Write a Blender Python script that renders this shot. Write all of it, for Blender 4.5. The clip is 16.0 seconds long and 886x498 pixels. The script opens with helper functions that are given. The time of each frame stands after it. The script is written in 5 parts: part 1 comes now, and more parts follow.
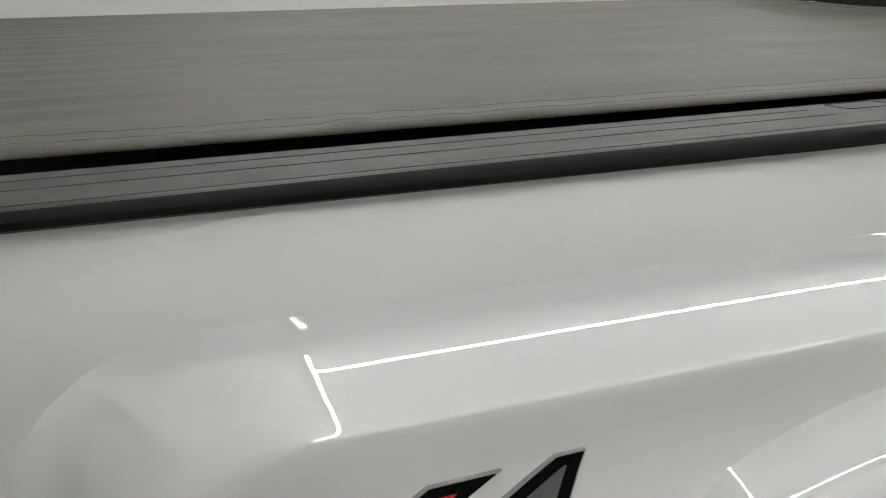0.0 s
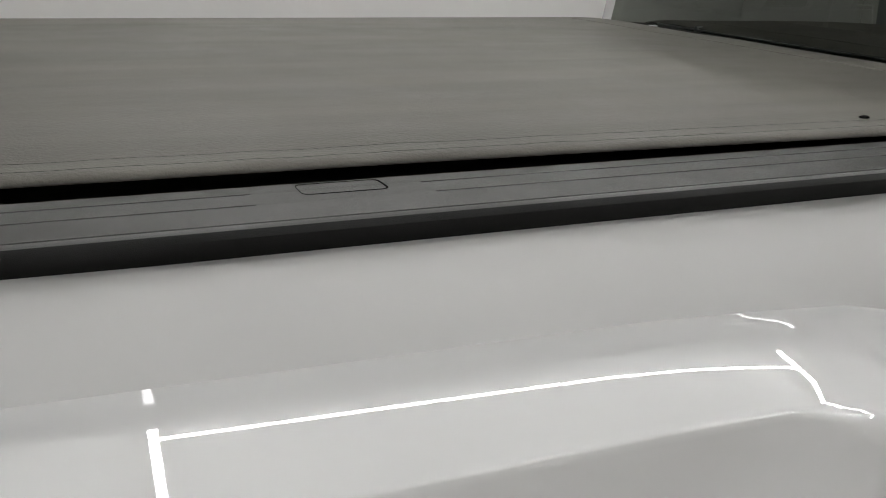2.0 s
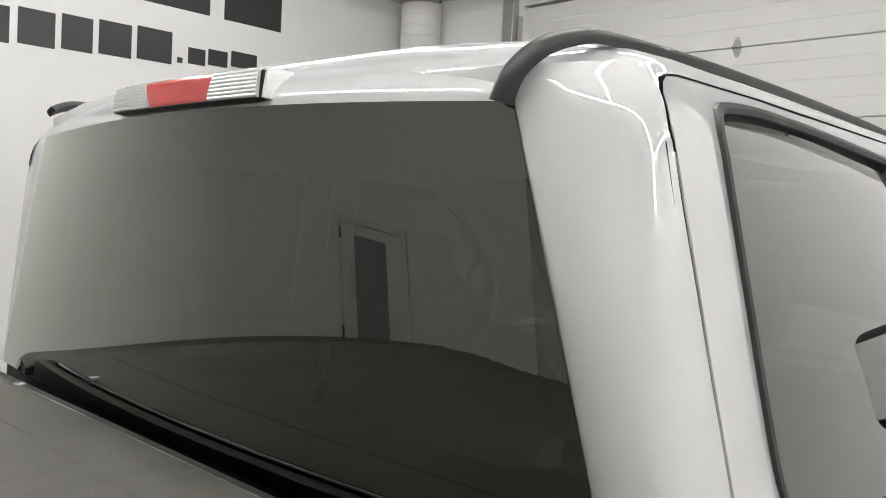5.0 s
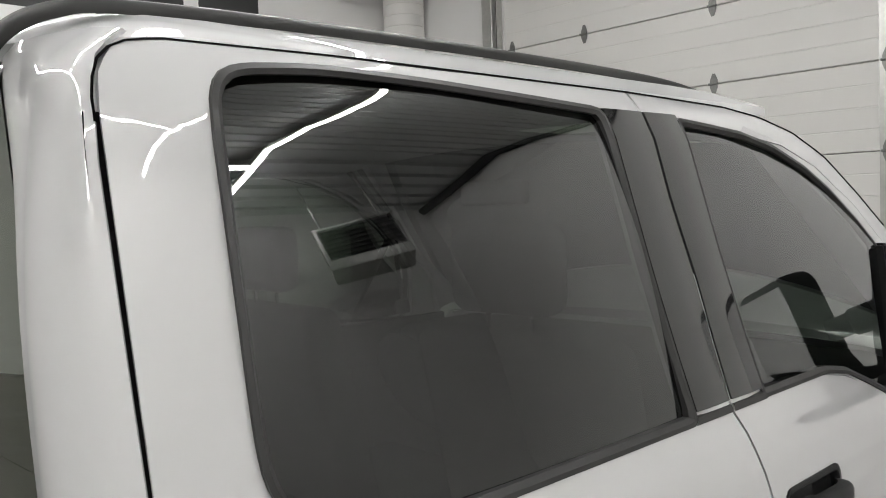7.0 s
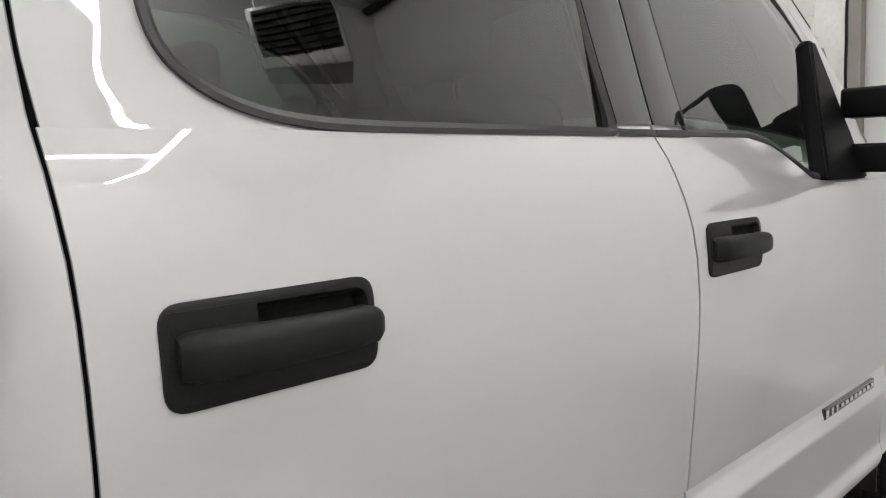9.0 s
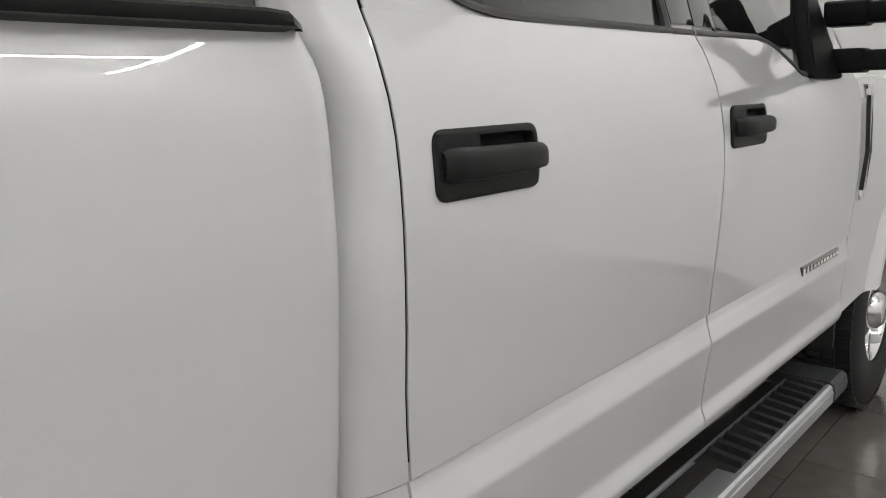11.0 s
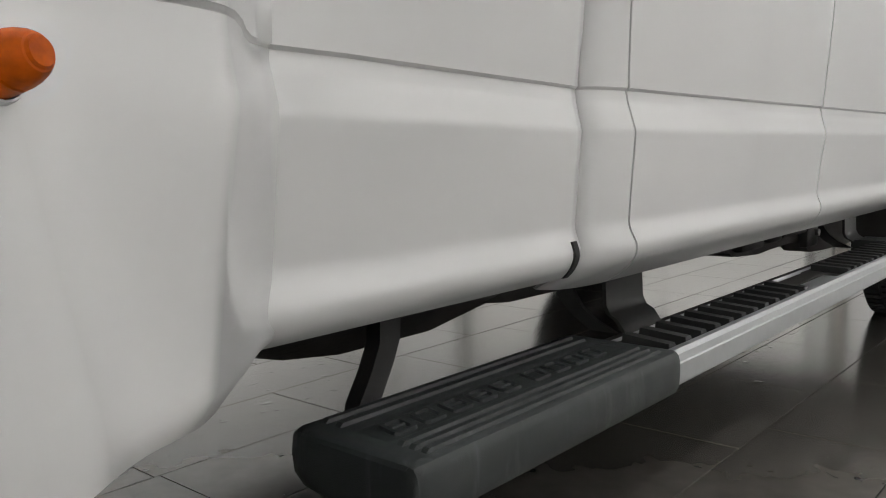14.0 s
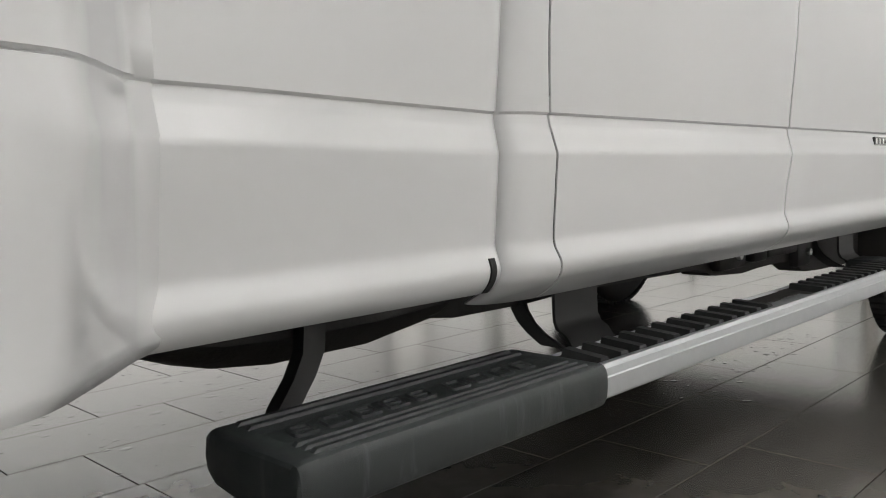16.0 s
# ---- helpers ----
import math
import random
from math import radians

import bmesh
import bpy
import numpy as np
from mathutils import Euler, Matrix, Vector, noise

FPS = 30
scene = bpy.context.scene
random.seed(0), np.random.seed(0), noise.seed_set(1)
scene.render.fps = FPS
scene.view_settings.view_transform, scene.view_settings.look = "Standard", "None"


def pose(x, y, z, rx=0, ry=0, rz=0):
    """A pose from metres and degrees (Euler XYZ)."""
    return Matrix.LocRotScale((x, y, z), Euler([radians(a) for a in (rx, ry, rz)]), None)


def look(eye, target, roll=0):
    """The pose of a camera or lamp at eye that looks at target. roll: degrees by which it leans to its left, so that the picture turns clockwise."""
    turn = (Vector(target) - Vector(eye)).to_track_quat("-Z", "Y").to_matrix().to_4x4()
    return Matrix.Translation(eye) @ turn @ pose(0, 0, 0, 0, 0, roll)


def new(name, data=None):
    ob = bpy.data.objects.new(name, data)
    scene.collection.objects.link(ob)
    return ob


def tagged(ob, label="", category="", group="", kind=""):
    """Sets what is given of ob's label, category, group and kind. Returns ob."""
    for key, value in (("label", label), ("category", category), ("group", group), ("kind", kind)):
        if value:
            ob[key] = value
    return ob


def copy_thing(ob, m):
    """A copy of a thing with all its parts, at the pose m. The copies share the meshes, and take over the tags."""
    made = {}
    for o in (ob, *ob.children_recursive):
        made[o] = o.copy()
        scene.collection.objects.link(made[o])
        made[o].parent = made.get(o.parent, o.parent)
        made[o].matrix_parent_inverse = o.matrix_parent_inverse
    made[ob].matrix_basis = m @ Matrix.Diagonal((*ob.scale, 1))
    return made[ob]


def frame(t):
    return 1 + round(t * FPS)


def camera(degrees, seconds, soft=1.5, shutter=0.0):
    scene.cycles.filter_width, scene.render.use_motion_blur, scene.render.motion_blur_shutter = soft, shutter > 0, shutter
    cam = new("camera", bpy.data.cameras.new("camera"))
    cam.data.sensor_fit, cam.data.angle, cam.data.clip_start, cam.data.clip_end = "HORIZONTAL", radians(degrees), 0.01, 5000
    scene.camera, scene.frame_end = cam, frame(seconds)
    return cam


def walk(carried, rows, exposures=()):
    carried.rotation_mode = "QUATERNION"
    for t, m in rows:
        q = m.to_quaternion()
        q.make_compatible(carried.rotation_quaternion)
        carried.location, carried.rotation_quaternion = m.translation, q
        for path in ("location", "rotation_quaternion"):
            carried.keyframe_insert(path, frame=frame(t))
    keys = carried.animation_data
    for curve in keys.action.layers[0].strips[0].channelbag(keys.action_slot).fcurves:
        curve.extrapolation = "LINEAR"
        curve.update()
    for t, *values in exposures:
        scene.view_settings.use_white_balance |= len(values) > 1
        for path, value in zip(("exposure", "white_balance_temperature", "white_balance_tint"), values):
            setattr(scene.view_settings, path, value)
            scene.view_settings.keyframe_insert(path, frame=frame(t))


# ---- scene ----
cam = camera(56.6, 16.0, soft=1.0)
PATH = [
    (0, (-2.224, -0.591, 1.642), (-1.55, 1.161, 0.953), -0.2),
    (0.5, (-2.072, -0.628, 1.641), (-1.505, 1.162, 0.952), 0.2),
    (1, (-1.931, -0.529, 1.619), (-1.28, 1.238, 0.946), 1.1),
    (1.5, (-1.783, -0.579, 1.665), (-1.142, 1.185, 0.976), 1.3),
    (2, (-1.608, -0.568, 1.67), (-0.928, 1.183, 0.984), 1.6),
    (2.5, (-1.404, -0.534, 1.68), (-0.56, 1.153, 1.016), 2.5),
    (3, (-1.275, -0.526, 1.708), (-0.288, 1.12, 1.147), 2.9),
    (3.5, (-1.178, -0.463, 1.733), (-0.018, 1.111, 1.31), 3.3),
    (4, (-1.094, -0.386, 1.767), (0.23, 1.09, 1.505), 4.1),
    (4.5, (-0.989, -0.326, 1.814), (0.419, 1.087, 1.668), 3.6),
    (5, (-0.811, -0.267, 1.861), (0.645, 1.102, 1.783), 2.8),
    (5.2, (-0.733, -0.265, 1.879), (0.741, 1.085, 1.794), 2.5),
    (7.3, (-0.307, -0.682, 1.828), (1.044, 0.789, 1.729), -2.3),
    (7.5, (-0.303, -0.686, 1.771), (1.052, 0.782, 1.679), -2.1),
    (8, (-0.291, -0.696, 1.622), (1.076, 0.762, 1.557), -1.9),
    (8.5, (-0.284, -0.67, 1.535), (1.125, 0.744, 1.412), -1.3),
    (9, (-0.285, -0.66, 1.446), (1.159, 0.71, 1.249), -1.6),
    (9.2, (-0.293, -0.652, 1.412), (1.166, 0.698, 1.194), -1.8),
    (11.3, (-0.856, -0.739, 1.387), (0.646, 0.521, 0.993), -1.3),
    (11.5, (-0.914, -0.756, 1.386), (0.585, 0.506, 0.984), -1.4),
    (12, (-1.038, -0.753, 1.382), (0.448, 0.514, 0.95), -1.5),
    (12.5, (-1.146, -0.673, 1.314), (0.328, 0.601, 0.862), -1.7),
    (13, (-1.211, -0.646, 1.122), (0.263, 0.624, 0.66), -1.6),
    (13.5, (-1.229, -0.647, 0.899), (0.275, 0.64, 0.612), -1.3),
    (14, (-1.207, -0.643, 0.772), (0.297, 0.654, 0.538), -1.1),
    (14.5, (-1.201, -0.67, 0.687), (0.288, 0.654, 0.504), -1.1),
    (15, (-1.135, -0.795, 0.745), (0.33, 0.556, 0.573), -1.3),
    (15.5, (-1.087, -0.888, 0.772), (0.356, 0.488, 0.606), -1.7),
    (16, (-1.131, -0.836, 0.767), (0.301, 0.55, 0.589), -1.5),
]
walk(cam, [(t, look(eye, target, roll)) for t, eye, target, roll in PATH],
     exposures=[(0, -.10), (1, -.22), (1.5, -.23), (2.5, -.15), (3, .05), (4, .22), (5, .28), (7.5, -.02), (8.5, .15), (9, .17), (11.5, .13), (12, .16), (12.5, .0), (13, -.07), (13.5, -.06), (14.0, .22), (14.5, .4), (16, .42)])

# World: a closed room, so the sky gives next to nothing
world = bpy.data.worlds.new("world")
scene.world = world
world.use_nodes = True
world.node_tree.nodes["Background"].inputs["Color"].default_value = (0.8, 0.85, 0.9, 1)
world.node_tree.nodes["Background"].inputs["Strength"].default_value = 0.05
scene.view_settings.exposure = 0.0
TUBE_STRENGTH = 57

YC = 1.02            # the truck's middle line; its right flank is y = 0
WALL_RIGHT, WALL_LEFT, WALL_FRONT, WALL_REAR, CEILING = -3.7, 6.8, 6.0, -4.4, 4.3


# ---------------------------------------------------------------- materials
def mat(name, color, rough=0.5, metal=0.0, coat=0.0, grain=0.0, scale=20.0, bump=0.0, bump_scale=200.0,
        spec=0.5, vary=0.0, trans=0.0, emit=0.0, alpha=1.0, rough_vary=0.0):
    m = bpy.data.materials.new(name)
    m.use_nodes = True
    nt = m.node_tree
    b = nt.nodes["Principled BSDF"]
    b.inputs["Base Color"].default_value = (*color, 1)
    b.inputs["Roughness"].default_value = rough
    b.inputs["Metallic"].default_value = metal
    b.inputs["Coat Weight"].default_value = coat
    b.inputs["Coat Roughness"].default_value = 0.02
    b.inputs["Coat IOR"].default_value = 1.6
    b.inputs["Specular IOR Level"].default_value = spec
    b.inputs["Transmission Weight"].default_value = trans
    if emit:
        b.inputs["Emission Color"].default_value = (*color, 1)
        b.inputs["Emission Strength"].default_value = emit
    tc = nt.nodes.new("ShaderNodeTexCoord")
    if grain or vary or rough_vary:
        n1 = nt.nodes.new("ShaderNodeTexNoise")
        n1.inputs["Scale"].default_value = scale
        n1.inputs["Detail"].default_value = 6
        nt.links.new(tc.outputs["Object"], n1.inputs["Vector"])
        n2 = nt.nodes.new("ShaderNodeTexNoise")
        n2.inputs["Scale"].default_value = scale * 0.12
        n2.inputs["Detail"].default_value = 4
        nt.links.new(tc.outputs["Object"], n2.inputs["Vector"])
        add = nt.nodes.new("ShaderNodeMath")
        add.operation = "ADD"
        nt.links.new(n1.outputs["Fac"], add.inputs[0])
        nt.links.new(n2.outputs["Fac"], add.inputs[1])
        last = add.outputs[0]
        if vary:
            oi = nt.nodes.new("ShaderNodeObjectInfo")
            ma = nt.nodes.new("ShaderNodeMath")
            ma.operation = "MULTIPLY_ADD"
            ma.inputs[1].default_value = vary
            nt.links.new(oi.outputs["Random"], ma.inputs[0])
            nt.links.new(last, ma.inputs[2])
            last = ma.outputs[0]
        mr = nt.nodes.new("ShaderNodeMapRange")
        mr.inputs["From Min"].default_value = 0.6
        mr.inputs["From Max"].default_value = 1.4 + vary
        mr.inputs["To Min"].default_value = 1.0 - grain
        mr.inputs["To Max"].default_value = 1.0 + grain
        nt.links.new(last, mr.inputs["Value"])
        mix = nt.nodes.new("ShaderNodeVectorMath")
        mix.operation = "SCALE"
        mix.inputs[0].default_value = color
        nt.links.new(mr.outputs["Result"], mix.inputs["Scale"])
        nt.links.new(mix.outputs["Vector"], b.inputs["Base Color"])
        if rough_vary:
            rr = nt.nodes.new("ShaderNodeMapRange")
            rr.inputs["From Min"].default_value = 0.6
            rr.inputs["From Max"].default_value = 1.4 + vary
            rr.inputs["To Min"].default_value = max(0.02, rough - rough_vary)
            rr.inputs["To Max"].default_value = rough + rough_vary
            nt.links.new(last, rr.inputs["Value"])
            nt.links.new(rr.outputs["Result"], b.inputs["Roughness"])
    if bump:
        nb = nt.nodes.new("ShaderNodeTexNoise")
        nb.inputs["Scale"].default_value = bump_scale
        nb.inputs["Detail"].default_value = 5
        nt.links.new(tc.outputs["Object"], nb.inputs["Vector"])
        bp = nt.nodes.new("ShaderNodeBump")
        bp.inputs["Strength"].default_value = bump
        bp.inputs["Distance"].default_value = 0.002
        nt.links.new(nb.outputs["Fac"], bp.inputs["Height"])
        nt.links.new(bp.outputs["Normal"], b.inputs["Normal"])
    return m


def glass_mat(name, tint, gloss=1.0, rough=0.0, film=(1, 1, 1)):
    """Tinted safety glass: a clear sheet that takes away light, with the mirror of its surface on top."""
    m = bpy.data.materials.new(name)
    m.use_nodes = True
    nt = m.node_tree
    nt.nodes.clear()
    out = nt.nodes.new("ShaderNodeOutputMaterial")
    tr = nt.nodes.new("ShaderNodeBsdfTransparent")
    tr.inputs["Color"].default_value = (*tint, 1)
    gl = nt.nodes.new("ShaderNodeBsdfGlossy")
    gl.inputs["Roughness"].default_value = rough
    gl.inputs["Color"].default_value = (*film, 1)
    fr = nt.nodes.new("ShaderNodeFresnel")
    fr.inputs["IOR"].default_value = 1.52
    mx = nt.nodes.new("ShaderNodeMixShader")
    sc = nt.nodes.new("ShaderNodeMath")
    sc.operation = "MULTIPLY"
    sc.use_clamp = True
    sc.inputs[1].default_value = gloss
    nt.links.new(fr.outputs[0], sc.inputs[0])
    nt.links.new(sc.outputs[0], mx.inputs[0])
    nt.links.new(tr.outputs[0], mx.inputs[1])
    nt.links.new(gl.outputs[0], mx.inputs[2])
    nt.links.new(mx.outputs[0], out.inputs["Surface"])
    return m


def clear_coat(m, ior, gain, rough=0.012, most=1.0):
    """A hard, mirror-like lacquer over the colour coat."""
    nt = m.node_tree
    b = nt.nodes["Principled BSDF"]
    gl = nt.nodes.new("ShaderNodeBsdfGlossy")
    gl.inputs["Roughness"].default_value = rough
    fr = nt.nodes.new("ShaderNodeFresnel")
    fr.inputs["IOR"].default_value = ior
    if b.inputs["Normal"].links:
        nt.links.new(b.inputs["Normal"].links[0].from_socket, gl.inputs["Normal"])
    sc = nt.nodes.new("ShaderNodeMath")
    sc.operation = "MULTIPLY"
    sc.use_clamp = True
    sc.inputs[1].default_value = gain
    top = nt.nodes.new("ShaderNodeMath")
    top.operation = "MINIMUM"
    top.inputs[1].default_value = most
    mx = nt.nodes.new("ShaderNodeMixShader")
    nt.links.new(fr.outputs[0], sc.inputs[0])
    nt.links.new(sc.outputs[0], top.inputs[0])
    nt.links.new(top.outputs[0], mx.inputs[0])
    nt.links.new(b.outputs[0], mx.inputs[1])
    nt.links.new(gl.outputs[0], mx.inputs[2])
    nt.links.new(mx.outputs[0], nt.nodes["Material Output"].inputs["Surface"])


PAINT = mat("white_paint", (0.66, 0.662, 0.66), rough=0.5, spec=0.0, grain=0.01, scale=3.0)
clear_coat(PAINT, 1.6, 2.5, most=0.48)
PLASTIC = mat("black_plastic", (0.0115, 0.012, 0.0118), rough=0.44, grain=0.25, scale=60, bump=0.25, bump_scale=900, spec=0.22)
RAILCAP = mat("rail_plastic", (0.027, 0.027, 0.0252), rough=0.36, grain=0.18, scale=14, bump=0.22, bump_scale=1100, rough_vary=0.08, spec=0.42)
MIRRORBLACK = mat("mirror_black", (0.004, 0.0042, 0.0042), rough=0.5, grain=0.2, scale=60, bump=0.1, bump_scale=900, spec=0.12)
# darker copy of the rail cap plastic, shade of its outer side in the colour
LIP_SHADE = mat("rail_lip_shade", (0.0055, 0.0055, 0.005), rough=0.55, grain=0.15, scale=30, bump=0.2, bump_scale=1100, spec=0.12)
TRIM = mat("grey_trim", (0.026, 0.026, 0.025), rough=0.42, grain=0.1, scale=30, bump=0.1, bump_scale=1200)
GLOSSBLACK = mat("gloss_black", (0.012, 0.012, 0.012), rough=0.06, coat=0.6)
RUBBER = mat("rubber", (0.010, 0.010, 0.010), rough=0.7, grain=0.3, scale=40, bump=0.2, bump_scale=500)
VINYL = mat("tonneau_vinyl", (0.106, 0.1015, 0.088), rough=0.5, grain=0.25, scale=9, bump=0.5, bump_scale=260, rough_vary=0.10, spec=0.23)
STEPCAP = mat("step_plastic", (0.034, 0.038, 0.038), rough=0.48, grain=0.4, scale=26, bump=0.3, bump_scale=700, rough_vary=0.12)
def streaks(m, base, light):
    """Pale drips that run down the plastic."""
    nt = m.node_tree
    tc = nt.nodes.new("ShaderNodeTexCoord")
    mp = nt.nodes.new("ShaderNodeMapping")
    mp.inputs["Scale"].default_value = (70, 70, 7)
    nz = nt.nodes.new("ShaderNodeTexNoise")
    nz.inputs["Scale"].default_value = 1.0
    nz.inputs["Detail"].default_value = 5
    cr = nt.nodes.new("ShaderNodeValToRGB")
    cr.color_ramp.elements[0].position, cr.color_ramp.elements[0].color = 0.56, (*base, 1)
    cr.color_ramp.elements[1].position, cr.color_ramp.elements[1].color = 0.86, (*light, 1)
    nt.links.new(tc.outputs["Object"], mp.inputs["Vector"])
    nt.links.new(mp.outputs["Vector"], nz.inputs["Vector"])
    nt.links.new(nz.outputs["Fac"], cr.inputs["Fac"])
    nt.links.new(cr.outputs["Color"], nt.nodes["Principled BSDF"].inputs["Base Color"])


def bands(m, scale, low, high):
    """Long rubbed bands in the cloth, on top of its grain."""
    nt = m.node_tree
    b = nt.nodes["Principled BSDF"]
    src = b.inputs["Base Color"].links[0].from_socket
    tc = nt.nodes.new("ShaderNodeTexCoord")
    mp = nt.nodes.new("ShaderNodeMapping")
    mp.inputs["Scale"].default_value = scale
    nz = nt.nodes.new("ShaderNodeTexNoise")
    nz.inputs["Scale"].default_value = 1.0
    nz.inputs["Detail"].default_value = 5
    nz.inputs["Roughness"].default_value = 0.52
    mr = nt.nodes.new("ShaderNodeMapRange")
    mr.inputs["From Min"].default_value = 0.3
    mr.inputs["From Max"].default_value = 0.7
    mr.inputs["To Min"].default_value = low
    mr.inputs["To Max"].default_value = high
    mx = nt.nodes.new("ShaderNodeVectorMath")
    mx.operation = "SCALE"
    nt.links.new(tc.outputs["Object"], mp.inputs["Vector"])
    nt.links.new(mp.outputs["Vector"], nz.inputs["Vector"])
    nt.links.new(nz.outputs["Fac"], mr.inputs["Value"])
    nt.links.new(src, mx.inputs[0])
    nt.links.new(mr.outputs["Result"], mx.inputs["Scale"])
    nt.links.new(mx.outputs["Vector"], b.inputs["Base Color"])


bands(VINYL, (1.3, 13, 1), 0.86, 1.18)
streaks(STEPCAP, (0.025, 0.029, 0.029), (0.075, 0.083, 0.083))
ALU = mat("aluminium", (0.62, 0.635, 0.65), rough=0.42, metal=1.0, grain=0.05, scale=40, bump=0.05, bump_scale=600)
CHROME = mat("chrome", (0.8, 0.8, 0.8), rough=0.08, metal=1.0)
UNDER = mat("chassis_black", (0.022, 0.0205, 0.0185), rough=0.6, grain=0.55, scale=18, bump=0.5, bump_scale=120)
BRACKET = mat("bracket_black", (0.022, 0.022, 0.022), rough=0.45, grain=0.2, scale=30, bump=0.1, bump_scale=300)
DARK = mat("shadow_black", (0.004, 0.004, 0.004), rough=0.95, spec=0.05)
ORANGE = mat("amber_lens", (0.46, 0.078, 0.0), rough=0.25, coat=0.12, grain=0.6, scale=90, spec=0.1)
REDLENS = mat("red_lens", (0.62, 0.02, 0.018), rough=0.14, coat=1.0, grain=0.15, scale=60, bump=0.3, bump_scale=300)
CLEARLENS = mat("clear_lens", (0.72, 0.73, 0.72), rough=0.12, coat=1.0, metal=0.35, grain=0.1, scale=90)
SEAT = mat("seat_cloth", (0.035, 0.035, 0.034), rough=0.9, grain=0.2, scale=60)
HEADLINER = mat("headliner", (0.35, 0.35, 0.33), rough=0.95)
REDPAINT = mat("badge_red", (0.6, 0.02, 0.02), rough=0.3, coat=0.5)
BADGEGREY = mat("badge_grey", (0.09, 0.095, 0.09), rough=0.4)
BADGEEDGE = mat("badge_edge", (0.30, 0.29, 0.29), rough=0.35)
WALLPAINT = mat("wall_paint", (0.78, 0.775, 0.76), rough=0.55, grain=0.02, scale=1.2, bump=0.05, bump_scale=90)
DOORPAINT = mat("garage_door_white", (0.76, 0.75, 0.72), rough=0.45, grain=0.03, scale=2, bump=0.25, bump_scale=160)
CEILMAT = mat("ceiling_steel", (0.66, 0.67, 0.66), rough=0.5, grain=0.06, scale=2)
STEEL = mat("galvanised_steel", (0.5, 0.5, 0.48), rough=0.38, metal=0.9, grain=0.12, scale=25)
HINGE = mat("hinge_steel", (0.22, 0.22, 0.21), rough=0.42, metal=0.7, grain=0.2, scale=40)
WOODPOST = mat("grey_post", (0.30, 0.28, 0.25), rough=0.6, grain=0.1, scale=8)
LETTER = mat("sign_black", (0.03, 0.03, 0.03), rough=0.5)
TREAD = mat("tread_rubber", (0.026, 0.027, 0.027), rough=0.5, grain=0.3, scale=40, bump=0.2, bump_scale=500)
TILE = mat("floor_tile", (0.150, 0.138, 0.124), rough=0.6, spec=0.0, grain=0.34, scale=13, vary=0.5, bump=0.05, bump_scale=45)
clear_coat(TILE, 1.25, 3.2, 0.17)
WATER = mat("water", (0.05, 0.05, 0.05), rough=0.03, coat=1.0)
GROUT = mat("grout", (0.045, 0.043, 0.04), rough=0.85)
TUBE = mat("led_tube", (1.0, 0.99, 0.985), emit=TUBE_STRENGTH)
GLASS_DARK = glass_mat("privacy_glass", (0.10, 0.125, 0.10), 1.85)
GLASS_REAR = glass_mat("rear_privacy_glass", (0.045, 0.058, 0.036), 2.3, film=(0.95, 1.0, 0.92))
GLASS_LIGHT = glass_mat("window_glass", (0.52, 0.58, 0.53), 1.8)


# ---------------------------------------------------------------- mesh helpers
def finish(bm, angle=32.0, smooth=True):
    bmesh.ops.recalc_face_normals(bm, faces=bm.faces)
    for f in bm.faces:
        f.smooth = smooth
    if smooth:
        lim = radians(angle)
        for e in bm.edges:
            e.smooth = not (len(e.link_faces) == 2 and e.calc_face_angle(0) > lim)
    return bm


def thing(name, bm, material, label="", category="", group="", kind="", angle=32.0, smooth=True):
    me = bpy.data.meshes.new(name)
    finish(bm, angle, smooth).to_mesh(me)
    bm.free()
    for one in material if isinstance(material, (list, tuple)) else (material,):
        me.materials.append(one)
    return tagged(new(name, me), label, category, group, kind)


def part(name, bm, material, parent, label="", angle=32.0, smooth=True):
    ob = thing(name, bm, material, label, angle=angle, smooth=smooth)
    ob.parent = parent
    ob.matrix_parent_inverse = parent.matrix_basis.inverted()
    return ob


def empty(name, at=(0, 0, 0), label="", category="", group=""):
    ob = new(name)
    ob.location = at
    return tagged(ob, label, category, group)


def mirror(bm):
    """Swap to the truck's left side."""
    for v in bm.verts:
        v.co.y = 2 * YC - v.co.y
    bmesh.ops.reverse_faces(bm, faces=bm.faces)
    return bm


def box(bm, lo, hi, bevel=0.0, seg=2):
    c = [(a + b) / 2 for a, b in zip(lo, hi)]
    s = [abs(b - a) for a, b in zip(lo, hi)]
    r = bmesh.ops.create_cube(bm, size=1.0, matrix=Matrix.Translation(c) @ Matrix.Diagonal((*s, 1)))
    if bevel:
        es = list({e for v in r["verts"] for e in v.link_edges})
        bmesh.ops.bevel(bm, geom=es, offset=bevel, segments=seg, affect="EDGES", profile=0.5)
    return bm


def cyl(bm, a, b, r, n=16, r2=None):
    a, b = Vector(a), Vector(b)
    d = b - a
    m = Matrix.Translation((a + b) / 2) @ d.to_track_quat("Z", "Y").to_matrix().to_4x4()
    bmesh.ops.create_cone(bm, cap_ends=True, segments=n, radius1=r, radius2=r if r2 is None else r2, depth=d.length, matrix=m)
    return bm


def grid(bm, fn, us, vs):
    """A sheet of fn(u, v) over the two lists."""
    rows = [[bm.verts.new(fn(u, v)) for v in vs] for u in us]
    for a, b in zip(rows, rows[1:]):
        for i in range(len(vs) - 1):
            bm.faces.new((a[i], a[i + 1], b[i + 1], b[i]))
    return rows


